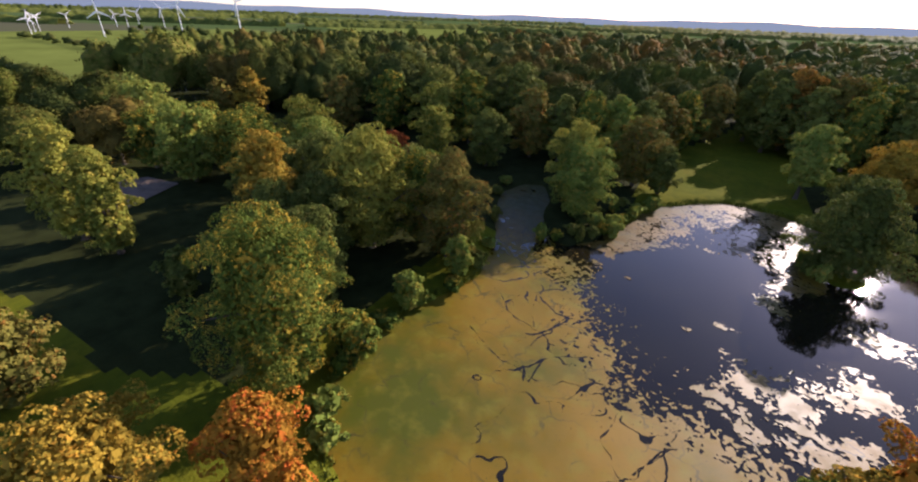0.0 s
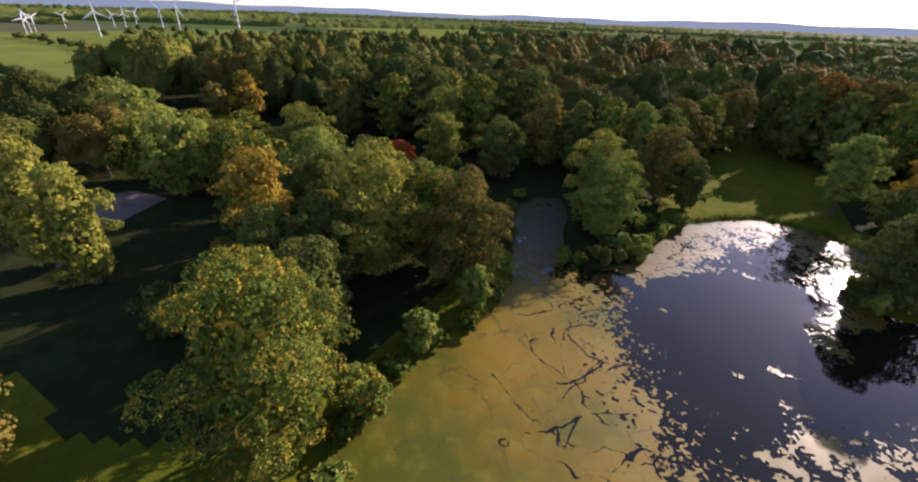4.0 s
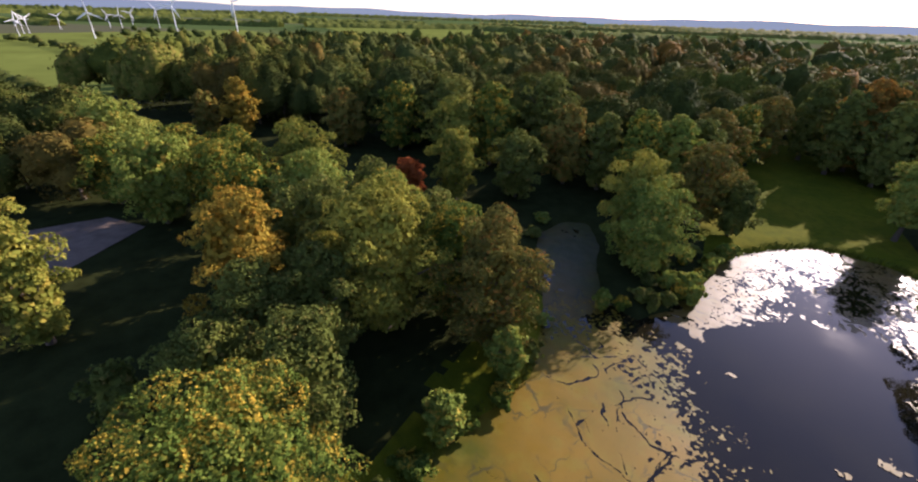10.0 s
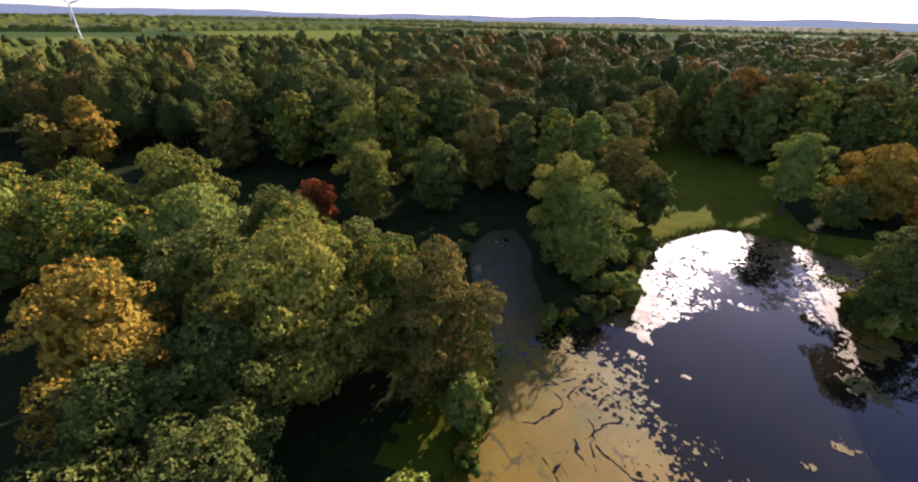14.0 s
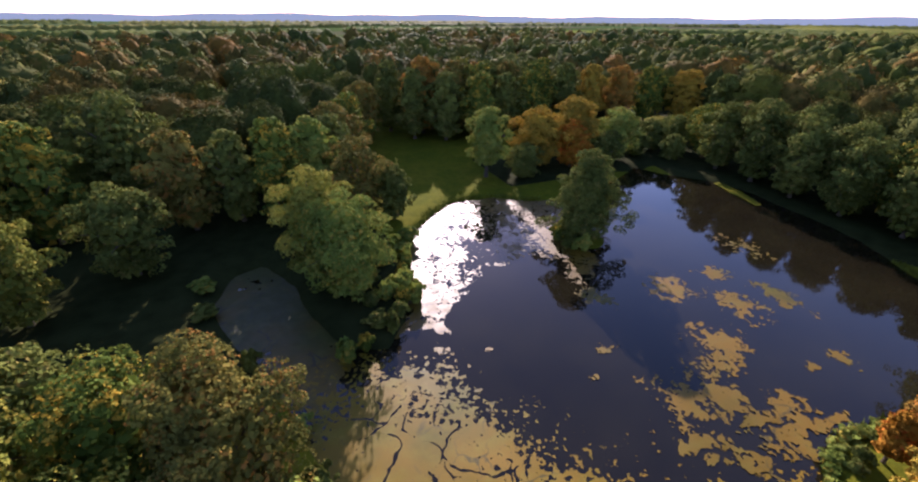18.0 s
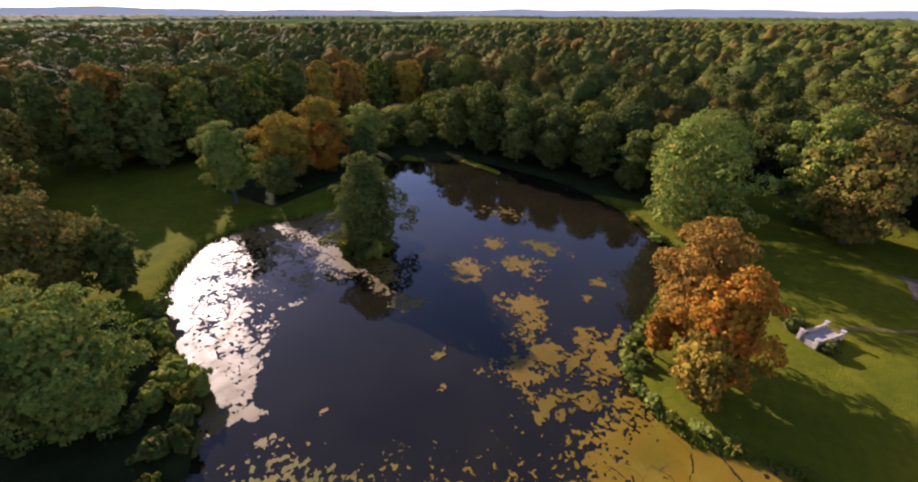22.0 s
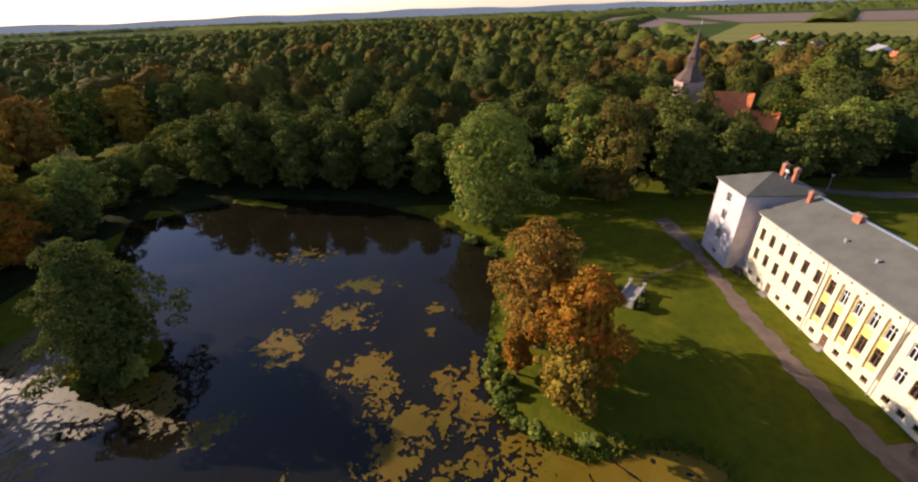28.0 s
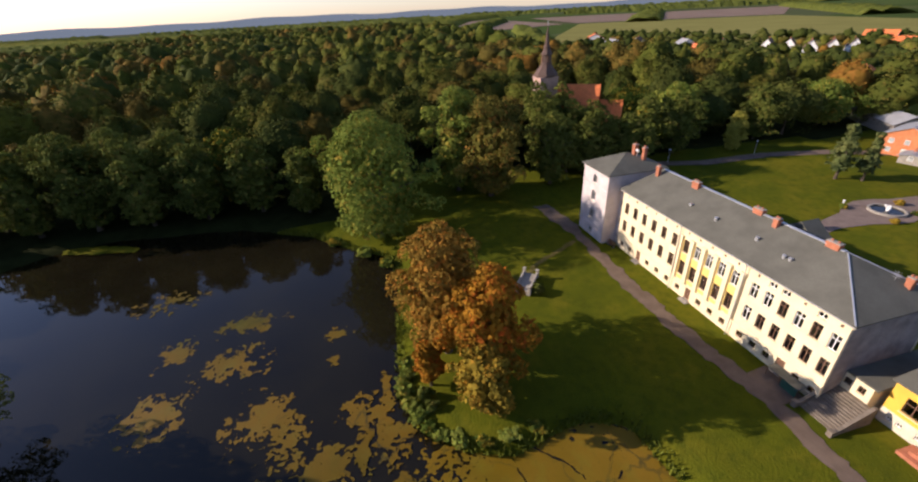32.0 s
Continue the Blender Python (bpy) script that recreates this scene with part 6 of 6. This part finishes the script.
# ---- church ----
OLDBRICK = simple("worn_pink_brick", (0.42, 0.28, 0.22), 0.9, 0.2, vary=0.3, scale=0.8, bump=0.3)
church = thing("church", (112.5, -13, 0.9), "brick church with orange tiled roof and shingled spire", "church")
TX, TY = 112.5, -11.5
part("tower", boxes((TX - 2.9, TX + 2.9, TY - 2.9, TY + 2.9, 0.6, 25.2), (TX - 3.05, TX + 3.05, TY - 3.05, TY + 3.05, 25.2, 25.7), bevel=0.05), OLDBRICK, church, "worn pinkish brick tower")
bm = bmesh.new()
prof = [(3.3, 25.6), (3.75, 25.9), (3.5, 26.6), (2.8, 27.5), (2.0, 28.5), (1.6, 29.3), (1.75, 29.5), (1.4, 29.7), (1.35, 31.6), (1.7, 31.8), (1.6, 32.2), (1.1, 33.0), (0.95, 33.8), (1.1, 34.0), (0.72, 34.5), (0.5, 36.2), (0.28, 38.0), (0.06, 39.8)]
rings = []
for r, z in prof:
    rings.append([bm.verts.new((TX + r * math.cos(radians(45 * k + 22.5)), TY + r * math.sin(radians(45 * k + 22.5)), z)) for k in range(8)])
for a, b in zip(rings, rings[1:]):
    for k in range(8):
        bm.faces.new((a[k], a[(k + 1) % 8], b[(k + 1) % 8], b[k]))
part("spire", bm, SHINGLE, church, "weathered brown shingled spire")
for k in range(4):
    a = radians(90 * k)
    part("louvre", boxes((TX + 1.2 * math.cos(a) - 0.3, TX + 1.2 * math.cos(a) + 0.3, TY + 1.2 * math.sin(a) - 0.3, TY + 1.2 * math.sin(a) + 0.3, 29.9, 31.4)), BROWNWOOD, church)
bm = tube(bmesh.new(), (TX, TY, 39.6), (TX, TY, 41.0), 0.06, 0.04, 6)
box(bm, TX - 0.4, TX + 0.4, TY - 0.04, TY + 0.04, 40.4, 40.5)
part("cross", bm, METAL, church)


def gable_roof_y(nm, x0, x1, y0, y1, z, top, mt, par):
    """A gabled roof with its ridge along y."""
    bm = bmesh.new()
    xm = (x0 + x1) / 2
    p = [(x0, z), (xm, top), (x1, z), (x1, z - 0.25), (xm, top - 0.25), (x0, z - 0.25)]
    f_ = bm.faces.new([bm.verts.new((a, y0, c)) for a, c in p])
    ex = bmesh.ops.extrude_face_region(bm, geom=[f_])
    bmesh.ops.translate(bm, verts=[v for v in ex["geom"] if isinstance(v, bmesh.types.BMVert)], vec=(0, y1 - y0, 0))
    bmesh.ops.recalc_face_normals(bm, faces=bm.faces)
    return part(nm, bm, mt, par, "steep orange tiled roof")


NAVE = Matrix.Translation((113.5, -15.5, 0)) @ Matrix.Rotation(radians(-37), 4, "Z")
for nm, w, y0, y1, eave, top in (("nave", 9.6, -13.5, 0.5, 15.0, 23.0), ("chancel", 7.6, -20.5, -13.6, 11.0, 18.6)):
    bm = boxes((-w / 2, w / 2, y0, y1, 0.6, eave))
    bm.transform(NAVE)
    part(nm, bm, BRICK, church, "red brick church wall")
    for yy in (y0, y1 - 0.4):
        bm = bmesh.new()
        f_ = bm.faces.new([bm.verts.new(v) for v in ((-w / 2, yy, eave), (w / 2, yy, eave), (0, yy, top - 0.2))])
        ex = bmesh.ops.extrude_face_region(bm, geom=[f_])
        bmesh.ops.translate(bm, verts=[v for v in ex["geom"] if isinstance(v, bmesh.types.BMVert)], vec=(0, 0.4, 0))
        bm.transform(NAVE)
        part("gable", bm, BRICK, church)
    rf = gable_roof_y("roof", -w / 2 - 0.5, w / 2 + 0.5, y0 - 0.3, y1 + 0.2, eave, top, TILE, church)
    rf.data.transform(NAVE)
    for k in range(3):
        yk = y0 + (k + 0.5) * (y1 - y0) / 3
        bm = boxes((-w / 2 - 0.02, -w / 2 + 0.1, yk - 0.6, yk + 0.6, 4, eave - 2.5))
        bm.transform(NAVE)
        part("window", bm, GLASS, church)

# ---- round the house ----
PALESTONE = simple("pale_weathered_stone", (0.4, 0.36, 0.3), 0.9, 0.2, vary=0.25, scale=1.5, bump=0.3)
bridge = thing("footbridge", (43.2, 23.6, 0.9), "small grey stone footbridge with pale posts", "footbridge")
bridge.matrix_basis = Matrix.Translation((43.2, 23.6, 0.9)) @ Matrix.Rotation(radians(-38), 4, "Z")


def local_part(nm, bm, mt, par, lab=""):
    o = part(nm, bm, mt, None, lab)
    o.parent = par
    return o


local_part("deck", boxes((-2.9, 2.9, -1.15, 1.15, 0.75, 0.95), bevel=0.02), STONE, bridge, "worn grey deck")
for s in (-1, 1):
    local_part("parapet", boxes((-2.9, 2.5, s * 1.2 - 0.11, s * 1.2 + 0.11, 0.75, 1.45), (-2.9, 2.5, s * 1.2 - 0.16, s * 1.2 + 0.16, 1.452, 1.54), bevel=0.02), PALESTONE, bridge, "low pale parapet")
    for px in (2.75, -2.9):
        local_part("post", boxes((px - 0.24, px + 0.24, s * 1.2 - 0.24, s * 1.2 + 0.24, 0.3, 1.95), (px - 0.3, px + 0.3, s * 1.2 - 0.3, s * 1.2 + 0.3, 1.952, 2.05), bevel=0.02), PALESTONE, bridge, "pale gate post")
    local_part("abutment", boxes((s * 2.4 - 0.5, s * 2.4 + 0.5, -1.1, 1.1, -0.4, 0.75)), STONE, bridge)

fountain = thing("fountain", (43.5, -62.5, 1.0), "round stone fountain basin with white centrepiece", "fountain")
bm = bmesh.new()
pr = [(3.4, 0.9), (3.4, 1.55), (3.0, 1.55), (3.0, 1.1), (0.0, 1.1)]
rg = [[bm.verts.new((43.5 + r * math.cos(2 * math.pi * k / 28), -62.5 + r * math.sin(2 * math.pi * k / 28), z)) for k in range(28)] for r, z in pr[:-1]]
for a, b in zip(rg, rg[1:]):
    for k in range(28):
        bm.faces.new((a[k], a[(k + 1) % 28], b[(k + 1) % 28], b[k]))
bm.faces.new(rg[-1][::-1])
part("basin", bm, STONE, fountain)
part("pool", tube(bmesh.new(), (43.5, -62.5, 1.12), (43.5, -62.5, 1.25), 2.98, 2.98, 28), WATER, fountain, "dark shallow water")
bm = bmesh.new()
for k in range(9):
    a = k * 2.4
    bmesh.ops.create_icosphere(bm, subdivisions=1, radius=0.32 + 0.1 * math.sin(k * 3.1), matrix=Matrix.Translation((43.5 + 0.55 * math.cos(a) * (k % 3) / 2, -62.5 + 0.55 * math.sin(a) * (k % 3) / 2, 1.35 + 0.13 * k)))
part("centrepiece", bm, WHITE, fountain, "white carved centrepiece")


def post_lamp(x, y, h):
    t = thing("street_lamp", (x, y, 0.9), "slim grey street lamp beside the drive", "street lamp")
    part("pole", tube(bmesh.new(), (x, y, 0.6), (x, y, 0.9 + h), 0.08, 0.05, 8), METAL, t)
    part("lamp_head", boxes((x - 0.18, x + 0.18, y - 0.4, y + 0.4, 0.9 + h, 1.05 + h), bevel=0.04), WHITE, t)


post_lamp(86, -71, 4.2)
post_lamp(89, -42, 4.2)
statue = tagged(new("garden_post", mesh_of("garden_post", [], [])), "white stone garden post by the fountain walk", "post")
bm = boxes((48.6, 49.2, -57.3, -56.7, 0.8, 1.2), bevel=0.03)
tube(bm, (48.9, -57.0, 1.2), (48.9, -57.0, 2.3), 0.2, 0.14, 8)
bmesh.ops.create_icosphere(bm, subdivisions=2, radius=0.24, matrix=Matrix.Translation((48.9, -57.0, 2.45)))
bm.to_mesh(statue.data)
bm.free()
statue.data.materials.append(WHITE)


def bench(x, y, turn):
    t = thing("bench", (x, y, 0.98), "weathered wooden bench on the gravel path", "bench", "benches by the house")
    t.matrix_basis = Matrix.Translation((x, y, 1.0)) @ Matrix.Rotation(radians(turn), 4, "Z")
    for k in range(3):
        local_part("slat", boxes((-0.9, 0.9, -0.2 + 0.15 * k, -0.08 + 0.15 * k, 0.42, 0.46)), BROWNWOOD, t)
    for k in range(2):
        local_part("back_slat", boxes((-0.9, 0.9, -0.28, -0.24, 0.6 + 0.16 * k, 0.72 + 0.16 * k)), BROWNWOOD, t)
    for sx in (-0.75, 0.75):
        local_part("leg", boxes((sx - 0.04, sx + 0.04, -0.3, 0.22, 0.0, 0.42), (sx - 0.04, sx + 0.04, -0.32, -0.24, 0.42, 0.9)), METAL, t)


bench(51.5, 1.6, 0)
bench(50.6, 1.9, 10)


def car(x, y, turn, paint, label):
    t = thing("car", (x, y, 0.95), label, "car")
    t.matrix_basis = Matrix.Translation((x, y, 0.95)) @ Matrix.Rotation(radians(turn), 4, "Z")
    local_part("body", boxes((-2.1, 2.1, -0.85, 0.85, 0.35, 0.9), bevel=0.12), paint, t)
    local_part("cabin", boxes((-1.3, 0.9, -0.72, 0.72, 0.9, 1.45), bevel=0.22), GLASS, t)
    local_part("roof", boxes((-1.0, 0.6, -0.62, 0.62, 1.44, 1.5), bevel=0.03), paint, t)
    for sx in (-1.3, 1.3):
        for sy in (-0.8, 0.8):
            local_part("wheel", tube(bmesh.new(), (sx, sy - 0.1, 0.33), (sx, sy + 0.1, 0.33), 0.33, 0.33, 12), BROWNWOOD, t)


car(118, -178, 40, simple("red_car_paint", (0.5, 0.02, 0.02), 0.3, 0.5), "red car parked by the far lawn")
car(112, -184, 40, simple("white_car_paint", (0.75, 0.75, 0.75), 0.3, 0.5), "white car parked by the far lawn")

# ---- shrubs, reeds and bank grass ----
BUSH = [tree_proto(600 + k, kd, 3.0, 0.1, 2.2, 16, 0.9, 900, 0.42, "dome", 0.12, 4) for k, kd in enumerate(("dark", "light", "oak", "gold"))]


def bush(kind, x, y, h, r, label):
    plant(BUSH[kind], x, y, h, r, x * 1.7 + y, label, "bush", "", "bush")


for k, x, y, h, r in ((1, 30.7, 47, 1.7, 1.7), (1, 28.4, 48, 1.6, 1.5), (1, 26.2, 48.2, 1.5, 1.5), (1, 23.8, 48, 1.5, 1.6), (1, 21.6, 47.3, 1.3, 1.5), (2, 19.8, 46.4, 1.2, 1.4), (1, 18.4, 45.2, 1.1, 1.4),
                      (1, 17.2, 43.3, 0.9, 1.5), (2, 16, 40.6, 0.9, 1.3), (1, 15.8, 37.5, 0.8, 1.5), (2, 16, 34, 0.7, 1.4), (0, 24.2, 46, 2.0, 1.4), (0, 22.2, 45.4, 1.3, 1.2),
                      (2, 60, 47, 1.6, 2.2), (1, 66, 51, 1.8, 2.4), (2, 73, 57, 1.6, 2.4), (0, 44, 27, 2.4, 2.2), (0, 40.5, 22.5, 1.8, 1.6), (2, 47, 28, 2.2, 2.0)):
    bush(k, x, y, h, r, "low green shrub on the pond bank")
for k, x, y, h, r in ((2, 48, -56, 1.2, 1.3), (3, 45, -68.5, 1.4, 1.4), (3, 39, -58, 1.2, 1.2), (2, 40, -66, 1.2, 1.2)):
    bush(k, x, y, h, r, "clipped shrub beside the fountain")
for k in range(26):
    a = rs.uniform(0, 6.28)
    bush(int(k % 3), ISLET[0] + 6.0 * math.cos(a), ISLET[1] + 6.0 * math.sin(a), rs.uniform(1.5, 4.5), rs.uniform(1.4, 2.6), "dark overhanging shrub at the water's edge") if k < 9 else None
for x, y in ((-36, 31), (-37.5, 38), (-37.5, 43), (-36, 50), (-33.5, 57), (-33, 66), (-35, 75), (-40, 88), (-33, 26), (-30, 22.5), (-27, 85), (-24, 86), (-14, 99), (-11, 108), (-19, 88.5), (-17, 92), (-15.5, 95.5), (-13.5, 102), (-12.5, 105), (-11, 111), (-8, 117), (-21, 90), (-47, 104), (-48, 112), (-18, 97), (-19, 103), (-16, 108), (-15, 114), (-13, 95), (-21, 96), (50, 128), (62, 134), (44, 129)):
    bush(int(abs(x + y)) % 3, x, y, rs.uniform(1.8, 4.2), rs.uniform(1.6, 3.0), "bushy undergrowth on the pond bank")

REED = simple("bank_grass_blades", (0.13, 0.15, 0.02), 0.9, 0.03, vary=0.5, scale=0.3, fine=2.0)
pv, pq = [], []
ring = POND + POND[:1]
for (ax, ay), (bx, by) in zip(ring, ring[1:]):
    n_ = int(math.hypot(bx - ax, by - ay) * 22)
    t_ = rs.uniform(0, 1, n_)
    X_, Y_ = ax + (bx - ax) * t_ + rs.normal(0, 0.9, n_), ay + (by - ay) * t_ + rs.normal(0, 0.9, n_)
    d_ = water_depth(X_, Y_)
    ok = (d_ > -2.2) & (d_ < 0.5) & ~((X_ < -24) & (Y_ > 66)) & ~((X_ < -9) & (Y_ > 84)) & ~((X_ > 84) & (Y_ > 60)) & ~((X_ > 34) & (Y_ > 124))
    for x, y, d in zip(X_[ok], Y_[ok], d_[ok]):
        a, h = rs.uniform(0, 6.28), rs.uniform(0.35, 0.95)
        wx, wy = 0.14 * math.cos(a), 0.14 * math.sin(a)
        lx, ly = rs.uniform(-0.25, 0.25, 2)
        z = -0.05 if d > 0 else 0.2
        k = len(pv)
        pv += [(x - wx, y - wy, z), (x + wx, y + wy, z), (x + lx + wx * 0.3, y + ly + wy * 0.3, z + h), (x + lx - wx * 0.3, y + ly - wy * 0.3, z + h)]
        pq.append((k, k + 1, k + 2, k + 3))
tagged(new("bank_grass", mesh_arrays("bank_grass", np.array(pv), np.array(pq), REED)), "yellow-green grass and reeds fringing the pond", "grass", kind="stuff")
# grassy spit reaching into the pond
sheet("spit", frayed([(85.6, 101.5), (87.2, 101), (89.5, 105), (92, 112), (93, 119), (90, 118.5), (87.6, 111)], 0.7), GRASS, 0.16, "low grassy spit in the pond", "bank")
